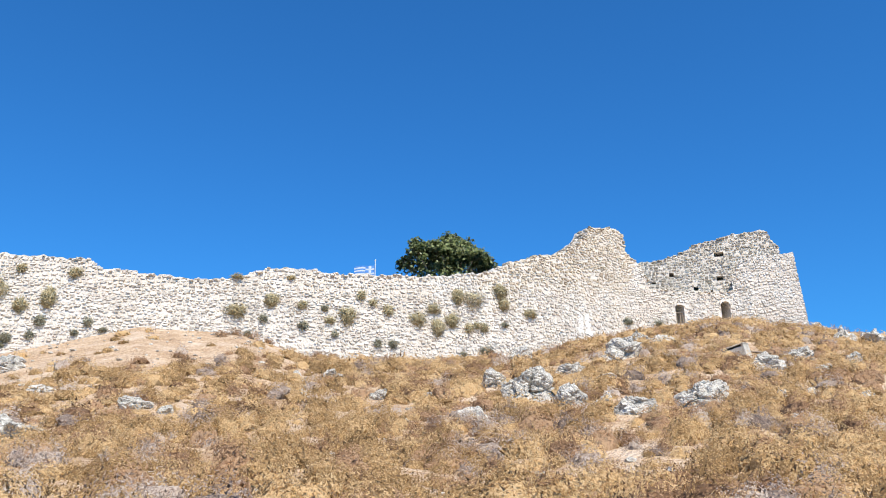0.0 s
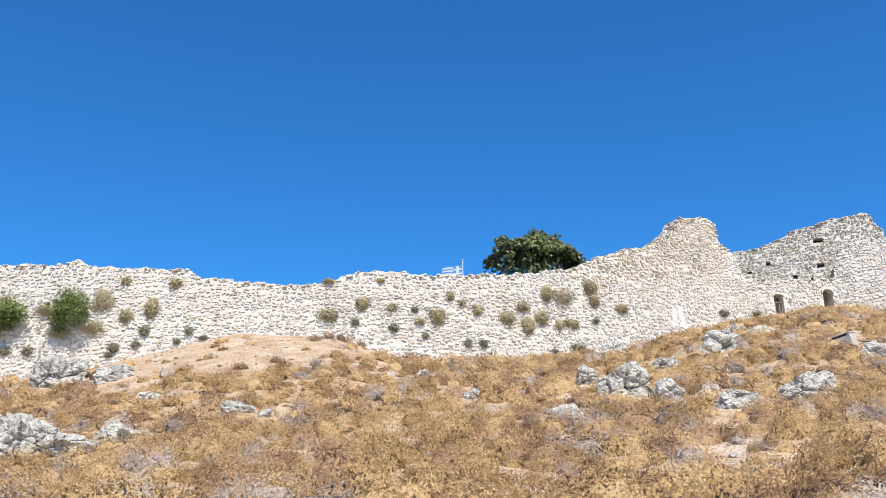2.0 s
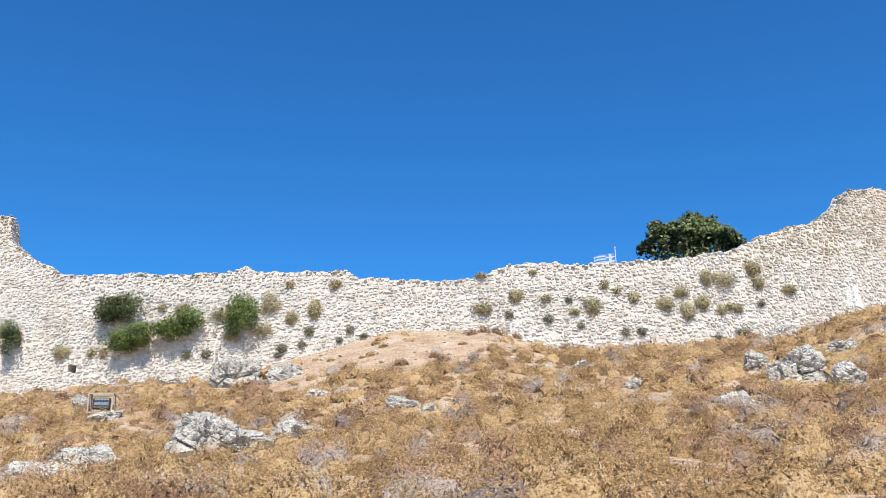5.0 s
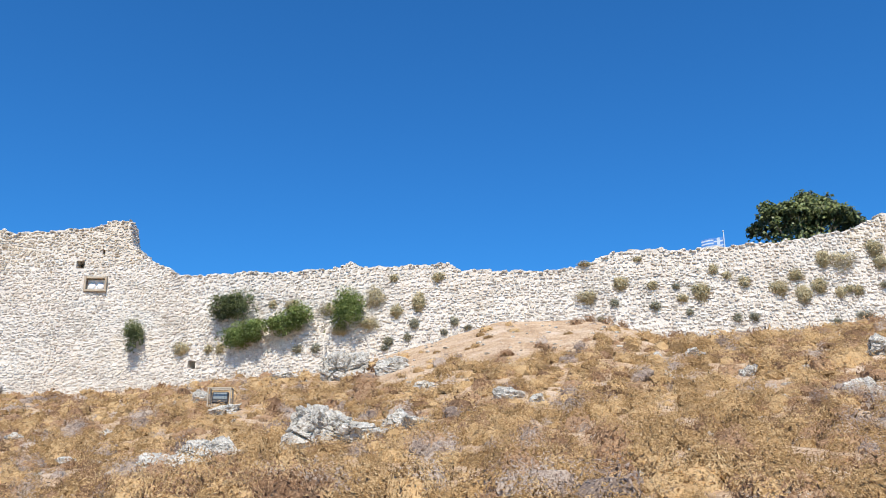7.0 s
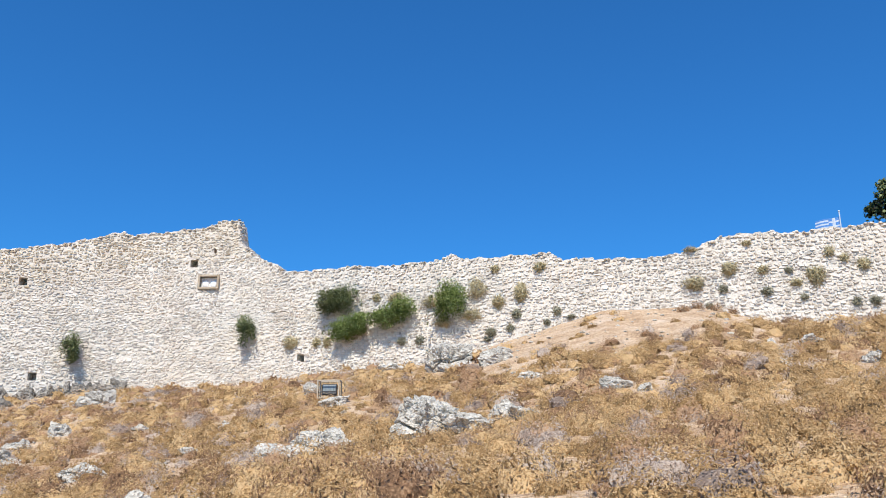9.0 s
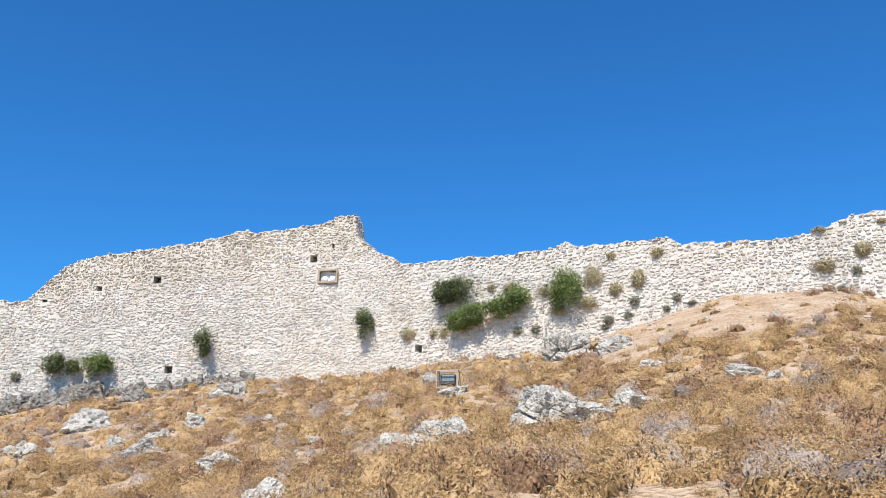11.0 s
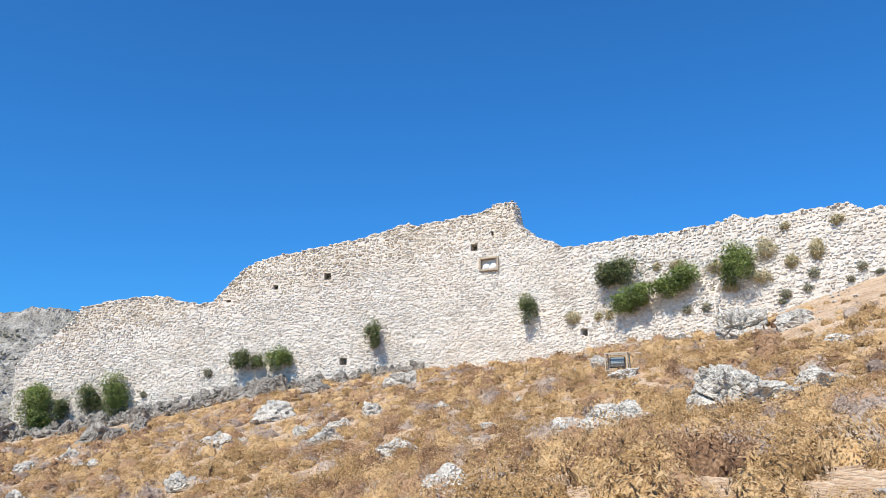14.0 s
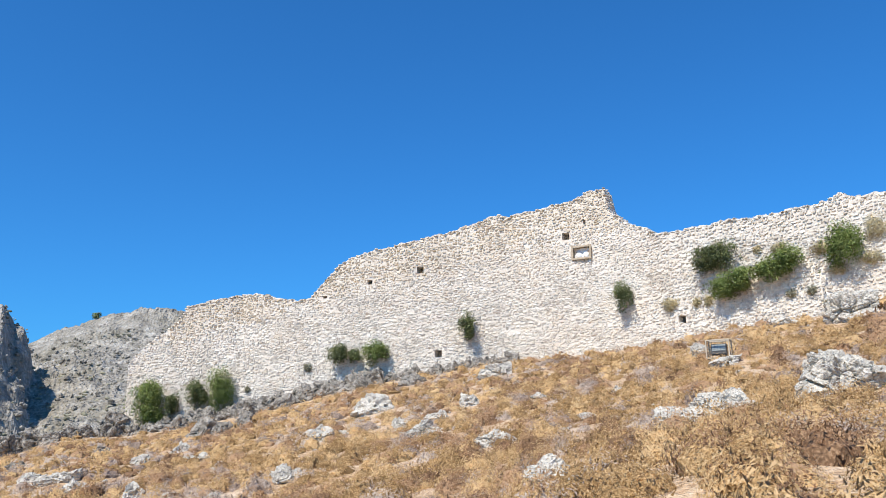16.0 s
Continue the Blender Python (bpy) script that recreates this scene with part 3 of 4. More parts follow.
# the jagged ledge of rock under the tall wall
ledge_rng = random.Random(42)
for k in range(84):
    s = 3.0 + 26 * k / 84 + ledge_rng.uniform(-0.5, 0.5)
    x, y, nx, ny = (float(v[0]) for v in keep_at(np.array([s])))
    o = ledge_rng.uniform(0.3, 1.0) if k % 2 else ledge_rng.uniform(0.8, 3.0 if s < 21 else 1.6)
    big = 1.2 if s < 20 else 0.75
    rock(x + nx * o, y + ny * o, big * ledge_rng.uniform(0.7, 1.8), big * ledge_rng.uniform(0.7, 1.5) * (1.0 if o < 1.2 else 0.75))


# ---- plant cover ----
def blades(count, radius, height, length, width, r, inner=0.45):
    """Twigs of a dome-shaped cushion as slim triangles: (count, 3, 3)."""
    th, cz = r.uniform(0, 2 * np.pi, count), r.uniform(0.06, 1, count)
    sn = np.sqrt(1 - cz * cz)
    way = np.stack([sn * np.cos(th), sn * np.sin(th), cz], -1)
    lump = 0.8 + 0.2 * np.sin(3 * th + r.uniform(0, 6)) + r.uniform(-0.12, 0.12, count)
    tip = way * np.array([radius, radius, height]) * lump[:, None] * r.uniform(inner, 1.12, (count, 1)) ** 0.5
    up = np.array([0, 0, 0.3]) + r.normal(0, 0.7, (count, 3))
    aim = up - way * (up * way).sum(1, keepdims=True) * 0.85 + way * 0.22
    aim /= np.linalg.norm(aim, axis=1, keepdims=True)
    side = np.cross(aim, way + np.array([0, 0, 0.2]) + r.normal(0, 0.12, (count, 3)))
    side /= np.linalg.norm(side, axis=1, keepdims=True)
    ln, wd = length * r.uniform(0.5, 1.3, (count, 1)), width * r.uniform(0.5, 1.3, (count, 1))
    root = tip - aim * ln
    return np.stack([root + side * wd * 0.5, root - side * wd * 0.5, tip], 1)


def cover(name, label, category, mat, xy, sizes, kinds, r, squash=0.75, sink=0.05):
    """Many cushions over the land in one mesh."""
    z, _ = land(xy[:, 0], xy[:, 1])
    out, shade, tones = [], [], []
    pick = r.integers(0, len(kinds), len(xy))
    for k, kind in enumerate(kinds):
        m = pick == k
        if not m.any():
            continue
        a = r.uniform(0, 2 * np.pi, m.sum())
        c, s = np.cos(a), np.sin(a)
        rot = np.zeros((m.sum(), 3, 3))
        rot[:, 0, 0], rot[:, 0, 1], rot[:, 1, 0], rot[:, 1, 1], rot[:, 2, 2] = c, -s, s, c, squash * r.uniform(0.75, 1.3, m.sum())
        rot *= sizes[m][:, None, None]
        v = np.einsum("nij,tkj->ntki", rot, kind) + np.stack([xy[m, 0], xy[m, 1], z[m] - sink], -1)[:, None, None, :]
        out.append(v.reshape(-1, 3))
        flat = kind.mean(1)
        nk = flat / np.maximum(np.linalg.norm(flat, axis=1, keepdims=True), 1e-6) + np.array([0, 0, 1.15]) + r.normal(0, 0.15, flat.shape)
        nn = np.stack([nk[:, 0] * c[:, None] - nk[:, 1] * s[:, None], nk[:, 0] * s[:, None] + nk[:, 1] * c[:, None], nk[:, 2] + 0 * c[:, None]], -1)
        shade.append(np.repeat(nn.reshape(-1, 3), 3, axis=0))
        tones.append(np.repeat(r.uniform(-0.5, 0.5, m.sum()), len(kind) * 3))
    return name, label, category, mat, np.vstack(out), np.vstack(shade), np.concatenate(tones)


def join_meshes(sets):
    """One object out of several sets of loose triangles."""
    name, label, category, mat, *_ = sets[0]
    v = np.vstack([s[4] for s in sets])
    return tagged(new(name, leafy_mesh(name, v, np.arange(len(v)).reshape(-1, 3), [mat], np.vstack([s[5] for s in sets]), np.concatenate([s[6] for s in sets]))), label, category, kind="stuff")


def scatter(count, r, r0, r1, a0=-87, a1=31):
    """Evenly spread places on the visible hillside."""
    az = np.radians(r.uniform(a0, a1, count))
    d = np.sqrt(r.uniform(r0 * r0, r1 * r1, count))
    xy = np.stack([d * np.sin(az), d * np.cos(az)], -1)
    _, u = land(xy[:, 0], xy[:, 1])
    return xy[u < 1.005]


def sandy(xy):
    """How bare the ground is: the worn bank under the wall and scattered gaps (0 to 1)."""
    az = np.degrees(np.arctan2(xy[:, 0], xy[:, 1]))
    _, u = land(xy[:, 0], xy[:, 1])
    bank = np.clip(1.7 * np.exp(-((az + 19) / 9.5) ** 2), 0, 1) * np.clip((u - 0.60 - 0.07 * wave(xy[:, 0], xy[:, 1], 9) + 0.05 * wave(xy[:, 0] * 3, xy[:, 1] * 3, 4)) / 0.1, 0, 1)
    verge = np.clip((u - np.where(az < -28, 0.875, 0.92)) / 0.05, 0, 1) * 0.8
    gaps = np.clip(wave(xy[:, 0] * 0.9, xy[:, 1] * 0.9, 5) * 1.6 - 1.25, 0, 1) * 0.12
    return np.clip(bank + verge + gaps, 0, 1)


r = np.random.default_rng(21)


def dome(radius, height, r, sides=6):
    """A low uneven mound of plain triangles at the heart of a cushion."""
    a = np.arange(sides + 1) / sides * 2 * np.pi

    def ring(f, h, turn):
        k = r.uniform(0.72, 1.2, sides)
        k = np.append(k, k[0])[:, None]
        return np.stack([f * radius * np.cos(a + turn), f * radius * np.sin(a + turn), 0 * a + h * height], -1) * k

    low, mid, high, top = ring(1.0, -0.1, 0), ring(0.92, 0.42, 0.3), ring(0.6, 0.82, 0.6), np.array([0.1 * radius, 0, height])
    tri = []
    for k in range(sides):
        tri += [(low[k], low[k + 1], mid[k]), (low[k + 1], mid[k + 1], mid[k]), (mid[k], mid[k + 1], high[k]), (mid[k + 1], high[k + 1], high[k]), (high[k], high[k + 1], top)]
    return np.array(tri)


def clear_of_rocks(xy):
    """Keeps plants off the rocks and out of the strip just below them."""
    ok = np.ones(len(xy), bool)
    for x, y, w in FOOTPRINTS + [(-23.3, 29.3, 1.7), (11.7, 33.4, 1.5)]:
        d = math.hypot(x, y)
        bx, by = x - x / d * 0.30 * w, y - y / d * 0.30 * w
        ok &= np.hypot(xy[:, 0] - bx, xy[:, 1] - by) > 0.48 * w + 0.05
    return xy[ok]


spots = []
for r0, r1, per, twigs, long, wide in ((8.2, 24, 4.2, 430, 0.14, 0.062), (24, 40, 4.0, 150, 0.18, 0.10), (40, 68, 3.6, 44, 0.27, 0.17)):
    area = math.pi * (r1 * r1 - r0 * r0) * 118 / 360
    xy = scatter(int(area * per), r, r0, r1)
    xy = clear_of_rocks(xy[r.random(len(xy)) > sandy(xy) * 0.97])
    zone = 0.7 * wave(xy[:, 0] * 0.7, xy[:, 1] * 0.7, 11) + 0.5 * wave(xy[:, 0] * 2.1, xy[:, 1] * 2.1, 12) + r.normal(0, 0.55, len(xy)) + 0.25 * np.clip((-35 - np.degrees(np.arctan2(xy[:, 0], xy[:, 1]))) / 20, 0, 1)
    spots.append((xy, zone, twigs, long, wide))
for name, label, mat, lo, hi, seed in (
        ("dry_shrub", "ochre dry cushion shrubs covering the hillside", M_OCHRE, -9, 0.36, 1),
        ("brown_shrub", "brown dried cushion shrubs among ochre ones", M_BROWN, 0.36, 0.88, 2),
        ("dead_shrub", "grey dead twiggy cushion shrubs", M_DEAD, 0.88, 9, 3)):
    meshes = []
    for xy, zone, twigs, long, wide in spots:
        m = (zone > lo) & (zone <= hi)
        kinds = [np.vstack([dome(0.68, 0.50, r), blades(twigs, 1.0, 0.92, long, wide, np.random.default_rng(100 * seed + twigs + k), 0.72)]) for k in range(7)]
        meshes.append(cover(name, label, "shrub", mat, xy[m], 0.21 + 0.42 * r.random(m.sum()) ** 1.7, kinds, r, 1.12))
    join_meshes(meshes)
xy = scatter(14000, r, 10, 68)
xy = clear_of_rocks(xy[(sandy(xy) < 0.85) | (r.random(len(xy)) < 0.35)])
kinds = [blades(22, 1.0, 0.9, 0.6, 0.030, np.random.default_rng(200 + k), 0.6) for k in range(5)]
join_meshes([cover("dry_grass", "straw-coloured dry grass between the shrubs", "grass", M_STRAW, xy, r.uniform(0.10, 0.28, len(xy)), kinds, r, 1.0)])

# ---- scattered pebbles ----
xy = scatter(3600, r, 8, 66)
z, u = land(xy[:, 0], xy[:, 1])
ball = bmesh.new()
bmesh.ops.create_icosphere(ball, subdivisions=1, radius=1)
bv = np.array([v.co[:] for v in ball.verts])
bf = np.array([[v.index for v in f.verts] for f in ball.faces])
ball.free()
size = 0.03 + 0.11 * r.random(len(xy)) ** 3
v = bv[None] * (size[:, None] * r.uniform(0.6, 1.3, (len(xy), 3)) * np.array([1.2, 1.2, 0.6]))[:, None, :] * r.uniform(0.75, 1.2, (len(xy), len(bv), 1)) + np.stack([xy[:, 0], xy[:, 1], z + 0.02], -1)[:, None, :]
f = (bf[None] + (np.arange(len(xy)) * len(bv))[:, None, None]).reshape(-1, 3)
tagged(new("pebbles", fast_mesh("pebbles", v.reshape(-1, 3), f, [M_ROCK])), "pale limestone pebbles strewn over the dry slope", "pebbles", kind="stuff")


# ---- far mountain ----
M_FAR = material("far_grey_limestone", [(0.10, 0.094, 0.08), (0.29, 0.27, 0.235), (0.53, 0.50, 0.45)], 0.2, 1.1, 0.95, 1.0, 1.4, patch=0.55, patch_colour=(0.21, 0.185, 0.125), patch_scale=0.07)
mb, mr = np.meshgrid(np.radians(np.arange(-112, -56, 0.11)), np.concatenate([np.linspace(95, 330, 150), np.linspace(335, 700, 24)]), indexing="ij")
deg = np.degrees(mb)
mx, my = mr * np.sin(mb), mr * np.cos(mb)
ridge = np.interp(deg, [-112, -96, -88, -84, -82.5, -79, -78, -75, -70, -56], [3, 5, 6.2, 6.5, 6.9, 8.2, 8.5, 8.75, 8.7, 8.0])
rise = np.clip((mr - 95) / 225, 0, 1)
mz = -16 + (1.6 + 320 * np.tan(np.radians(ridge)) + 16) * (0.35 * rise + 0.65 * rise ** 1.5) - np.clip(mr - 325, 0, None) * 0.25
crag = np.clip((-82.5 - deg + 0.25 * np.sin(mr * 0.13)) / 1.5, 0, 1) ** 0.8 * np.exp(-(np.abs(mr - 235) / 38) ** 3)
mz = mz + crag * (21 + 3 * np.sin(deg * 4) + 2 * np.sin(mr * 0.21 + deg))
lump = np.array([noise.hetero_terrain(Vector((x * 0.035, y * 0.035, 0.3)), 0.6, 2.1, 6, 0.6) for x, y in zip(mx.ravel(), my.ravel())]).reshape(mx.shape)
ledge = np.array([noise.noise(Vector((x * 0.16, y * 0.16, 7.0))) for x, y in zip(mx.ravel(), my.ravel())]).reshape(mx.shape)
chip = np.array([noise.noise(Vector((x * 0.55, y * 0.55, 3.0))) for x, y in zip(mx.ravel(), my.ravel())]).reshape(mx.shape)
mz = mz + (lump - lump.mean()) * 1.7 * np.clip(rise * 3, 0.25, 1) + ledge * 1.1 + chip * 0.7 + 0.9 * np.abs(np.sin(mz * 0.55)) * np.clip(rise * 2, 0, 1)
nb, nr = mx.shape
idx = np.arange(nb * nr).reshape(nb, nr)
quads = np.stack([idx[:-1, :-1], idx[1:, :-1], idx[1:, 1:], idx[:-1, 1:]], -1).reshape(-1, 4)
tagged(new("mountain", fast_mesh("mountain", np.stack([mx, my, mz], -1).reshape(-1, 3), quads, [M_FAR])), "grey barren limestone mountain with scrub patches", "mountain", kind="structure")

r = np.random.default_rng(5)
near_ = np.argwhere((deg > -87) & (deg < -73) & (mr < 300))
take = near_[r.integers(0, len(near_), 7500)]
at_ = np.stack([mx[take[:, 0], take[:, 1]], my[take[:, 0], take[:, 1]], mz[take[:, 0], take[:, 1]]], -1) + r.normal(0, 0.5, (len(take), 3)) * np.array([1, 1, 0])
ball = bmesh.new()
bmesh.ops.create_icosphere(ball, subdivisions=1, radius=1)
bv = np.array([v.co[:] for v in ball.verts])
bf = np.array([[v.index for v in f.verts] for f in ball.faces])
ball.free()
big = 0.18 + 0.75 * r.random(len(take)) ** 3
for name, label, category, mat, sel, flat in (("scree", "grey limestone boulders strewn over the mountain", "boulders", M_FAR, slice(0, 5500), 0.9), ("far_scrub", "dark low scrub on the mountain slope", "scrub", M_DARKTUFT, slice(5500, 7500), 0.6)):
    v = bv[None] * (big[sel, None] * r.uniform(0.6, 1.25, (len(big[sel]), 3)) * np.array([1, 1, flat]))[:, None, :] * r.uniform(0.65, 1.25, (len(big[sel]), len(bv), 1)) + at_[sel][:, None, :]
    f = (bf[None] + (np.arange(len(v)) * len(bv))[:, None, None]).reshape(-1, 3)
    tagged(new(name, fast_mesh(name, v.reshape(-1, 3), f, [mat])), label, category, kind="stuff")


# ---- plants rooted in the wall ----
def leaves(count, rx, ry, rz, size, r, lobes=7, droop=0.0):
    """Leaf quads gathered in lobes of an uneven cushion: (count, 4, 3)."""
    hub = r.normal(0, 1, (lobes, 3))
    hub /= np.linalg.norm(hub, axis=1, keepdims=True)
    hub *= r.uniform(0.25, 0.72, (lobes, 1))
    way = r.normal(0, 1, (count, 3))
    way /= np.linalg.norm(way, axis=1, keepdims=True)
    c = hub[r.integers(0, lobes, count)] + way * r.uniform(0.25, 0.48, (count, 1))
    c = c * np.array([rx, ry, rz])
    c[:, 2] -= droop * np.abs(c[:, 0]) * r.random(count)
    n = way + r.normal(0, 0.7, (count, 3)) + np.array([0, 0, 0.5])
    n /= np.linalg.norm(n, axis=1, keepdims=True)
    a = np.cross(n, r.normal(0, 1, (count, 3)))
    a /= np.linalg.norm(a, axis=1, keepdims=True)
    b = np.cross(n, a)
    s = size * r.uniform(0.6, 1.35, (count, 1))
    return np.stack([c - a * s * 0.5, c + b * s * 0.32, c + a * s * 0.5, c - b * s * 0.32], 1)


def leaf_normals(v, centre, r):
    """Rounded normals for leaf quads: away from the centre of the bush, a little upwards and uneven."""
    out = v.mean(1) - np.array(centre)
    out = out / np.maximum(np.linalg.norm(out, axis=1, keepdims=True), 1e-6) + np.array([0, 0, 0.3]) + r.normal(0, 0.45, out.shape)
    return np.repeat(out, v.shape[1], axis=0)


def on_wall(s, z):
    """Place and outward bearing of a point of the wall's face."""
    f = keep_place if s < 39.6 else mid_place if s < 82.25 else gate_place
    at = keep_at
    p = f(np.array([s]), np.array([z]), 0.04)[0]
    _, _, nx, ny = at(np.array([s]))
    return p, math.degrees(math.atan2(float(nx[0]), -float(ny[0])))


SEED = 0


def wall_plant(s, z, w, h, mat, label, category, leafy, group):
    global SEED
    SEED += 1
    r = np.random.default_rng(3000 + SEED)
    p, turn = on_wall(s, z)
    thing = tagged(new(category.replace(" ", "_")), label, category, group)
    thing.matrix_world = pose(*p, 0, 0, turn)
    out = min(0.45 * max(w, h), 0.75)
    if leafy:
        v = leaves(int(900 + 800 * w * h), w * 0.56, out, h * 0.64, 0.10, r, 14, 0.2)
        sprays = []
        for k in range(int(10 + 9 * w)):
            side, drop, lean = r.normal(0, 0.36) * w, h * r.uniform(0.25, 0.62), out * r.uniform(0.5, 1.1)
            t = np.sort(r.random(34))
            mid = np.stack([side * (0.35 + 0.65 * t), -lean * np.sin(t * 2.2) + 0.3 * out, 0.30 * h * np.sin(t * 3.1) - drop * t * t], -1) + r.normal(0, 0.045, (34, 3))
            sprays.append(leaves(34, 0.05, 0.05, 0.05, 0.11, r, 5) + mid[:, None, :])
        v = np.vstack([v, *sprays]) + np.array([0, -out * 0.75, 0])
        v[..., 1] = np.minimum(v[..., 1], 0.02)
        part("foliage", leafy_mesh("foliage", v.reshape(-1, 3), np.arange(len(v) * 4).reshape(-1, 4), [mat], leaf_normals(v, (0, 0.1, -0.1 * h), r), np.repeat(r.uniform(-0.5, 0.5, len(v)), 4)), None, thing)
    else:
        w, h = 1.3 * w, 1.25 * h
        count = int(min(620, 200 + 420 * w * h))
        t = blades(count, w * 0.52, out, min(0.30, 0.5 * h + 0.06), 0.036, r, 0.35)
        v = np.stack([t[..., 0], -t[..., 2], t[..., 1] * h / max(w, 0.05)], -1)
        part("foliage", fast_mesh("foliage", v.reshape(-1, 3), np.arange(len(v) * 3).reshape(-1, 3), [mat]), None, thing)
    bm = bmesh.new()
    bmesh.ops.create_cone(bm, segments=6, radius1=0.035 if leafy else 0.02, radius2=0.012, depth=out * 0.8, matrix=Matrix.Translation((0, -out * 0.35, -0.02)) @ Matrix.Rotation(radians(80), 4, "X"))
    part("stem", bm, M_BARK, thing, "grey woody stem")
    return thing


def tuft(s, z, w, h):
    wall_plant(s, z, w, h, M_TUFT, "dry olive-brown tuft rooted between the wall stones", "wall plant", False, "tufts in the wall")


def dark_tuft(s, z, w, h):
    wall_plant(s, z, w, h, M_DARKTUFT, "small dark grey-green tuft rooted in the wall", "wall plant", False, "dark tufts in the wall")


def caper(s, z, w, h):
    wall_plant(s, z, w, h, M_LEAF, "bright green leafy caper bush hanging from the wall", "caper bush", True, "green bushes in the wall")


def caper_dark(s, z, w, h):
    wall_plant(s, z, w, h, M_DARKCAPER, "dark green leafy bush hanging from the wall", "caper bush", True, "green bushes in the wall")


M_DARKCAPER = material("dark_caper_leaf", [(0.06, 0.078, 0.030), (0.125, 0.155, 0.058), (0.24, 0.265, 0.12)], 1.0, 9, 0.6, 0, island=0.3, clump=0.35, translucent=0.25)
tuft(54.1, 14.2, 0.39, 0.34)
tuft(56.9, 14.2, 0.52, 0.40)
tuft(55.7, 12.7, 0.56, 0.94)
tuft(54.3, 12.2, 0.44, 0.61)
dark_tuft(55.4, 11.4, 0.39, 0.40)
dark_tuft(57.8, 11.4, 0.40, 0.40)
dark_tuft(58.6, 11.0, 0.46, 0.26)
dark_tuft(53.8, 10.4, 0.38, 0.40)
dark_tuft(55.0, 10.6, 0.33, 0.33)
dark_tuft(57.2, 10.8, 0.28, 0.26)
tuft(68.4, 14.5, 0.38, 0.26)
tuft(67.4, 13.1, 0.75, 0.78)
tuft(69.1, 12.9, 0.44, 0.39)
tuft(65.5, 12.4, 1.16, 0.85)
dark_tuft(69.2, 11.7, 0.51, 0.45)
tuft(70.7, 12.1, 0.51, 0.39)
tuft(71.7, 12.4, 0.91, 1.05)
tuft(73.2, 13.3, 0.33, 0.33)
tuft(72.5, 13.7, 0.33, 0.40)
tuft(74.1, 12.9, 0.47, 0.53)
dark_tuft(71.0, 11.3, 0.26, 0.26)
tuft(75.9, 12.5, 0.99, 0.87)
tuft(76.9, 13.2, 0.80, 0.61)
tuft(78.5, 14.1, 0.67, 0.89)
tuft(79.5, 14.0, 1.51, 1.17)
tuft(81.4, 14.7, 0.88, 0.91)
tuft(81.6, 13.9, 0.72, 0.77)
tuft(77.2, 12.1, 0.79, 1.01)
tuft(78.1, 12.6, 0.73, 0.81)
tuft(79.2, 12.2, 0.45, 0.48)
tuft(79.7, 12.4, 0.38, 0.34)
tuft(80.2, 12.3, 0.45, 0.48)
dark_tuft(81.6, 12.6, 0.40, 0.28)
tuft(83.5, 13.5, 0.84, 0.57)
dark_tuft(74.4, 10.9, 0.47, 0.39)
dark_tuft(73.5, 10.9, 0.33, 0.33)
dark_tuft(80.3, 10.9, 0.90, 0.48)
dark_tuft(91.7, 13.9, 0.64, 0.47)
dark_tuft(94.2, 14.0, 0.66, 0.40)
tuft(65.4, 14.4, 0.74, 0.33)
dark_tuft(70.4, 12.8, 0.32, 0.26)
dark_tuft(67.0, 12.0, 0.31, 0.32)
dark_tuft(66.2, 11.1, 0.31, 0.26)
dark_tuft(78.8, 10.6, 0.37, 0.27)
caper_dark(43.8, 13.15, 2.9, 2.1)
caper(44.3, 11.15, 1.9, 1.5)
caper(45.5, 11.5, 2.0, 1.25)
caper(46.9, 11.7, 1.9, 1.2)
caper(48.1, 12.1, 2.0, 1.55)
tuft(47.6, 12.95, 0.9, 0.7)
caper(51.5, 12.3, 2.4, 2.35)
tuft(52.6, 11.5, 1.3, 0.8)
tuft(53.0, 13.1, 1.20, 1.36)
tuft(50.0, 12.5, 1.25, 0.83)
tuft(50.8, 11.2, 1.08, 0.68)
caper_dark(37.1, 11.45, 1.35, 1.7)
tuft(40.3, 10.6, 1.06, 0.89)
tuft(55.6, 12.6, 0.55, 0.80)
tuft(54.3, 12.2, 0.69, 0.54)
tuft(56.8, 14.1, 0.55, 0.47)
tuft(54.1, 14.3, 0.49, 0.34)
tuft(46.3, 13.1, 0.46, 0.43)
dark_tuft(55.4, 11.3, 0.34, 0.33)
dark_tuft(50.2, 9.4, 0.65, 0.41)
dark_tuft(49.3, 10.2, 0.44, 0.41)
dark_tuft(48.1, 10.2, 0.44, 0.42)
dark_tuft(53.9, 10.4, 0.41, 0.33)
tuft(42.9, 10.5, 0.39, 0.51)
tuft(42.1, 10.5, 0.39, 0.44)
dark_tuft(53.6, 10.0, 0.34, 0.27)
caper_dark(26.05, 10.25, 1.2, 1.75)
caper_dark(16.6, 8.65, 1.5, 1.5)
caper_dark(17.8, 8.45, 1.1, 0.8)
caper(19.35, 8.6, 2.0, 1.45)
dark_tuft(13.9, 7.8, 0.32, 0.34)
caper(2.0, 5.9, 2.6, 2.9)
caper(2.3, 4.7, 1.9, 1.6)
caper_dark(3.75, 5.4, 1.1, 1.8)
caper_dark(5.6, 6.2, 1.8, 1.9)
caper(7.4, 6.3, 2.1, 3.0)
dark_tuft(14.1, 7.7, 0.35, 0.42)
dark_tuft(9.3, 6.3, 0.37, 0.35)

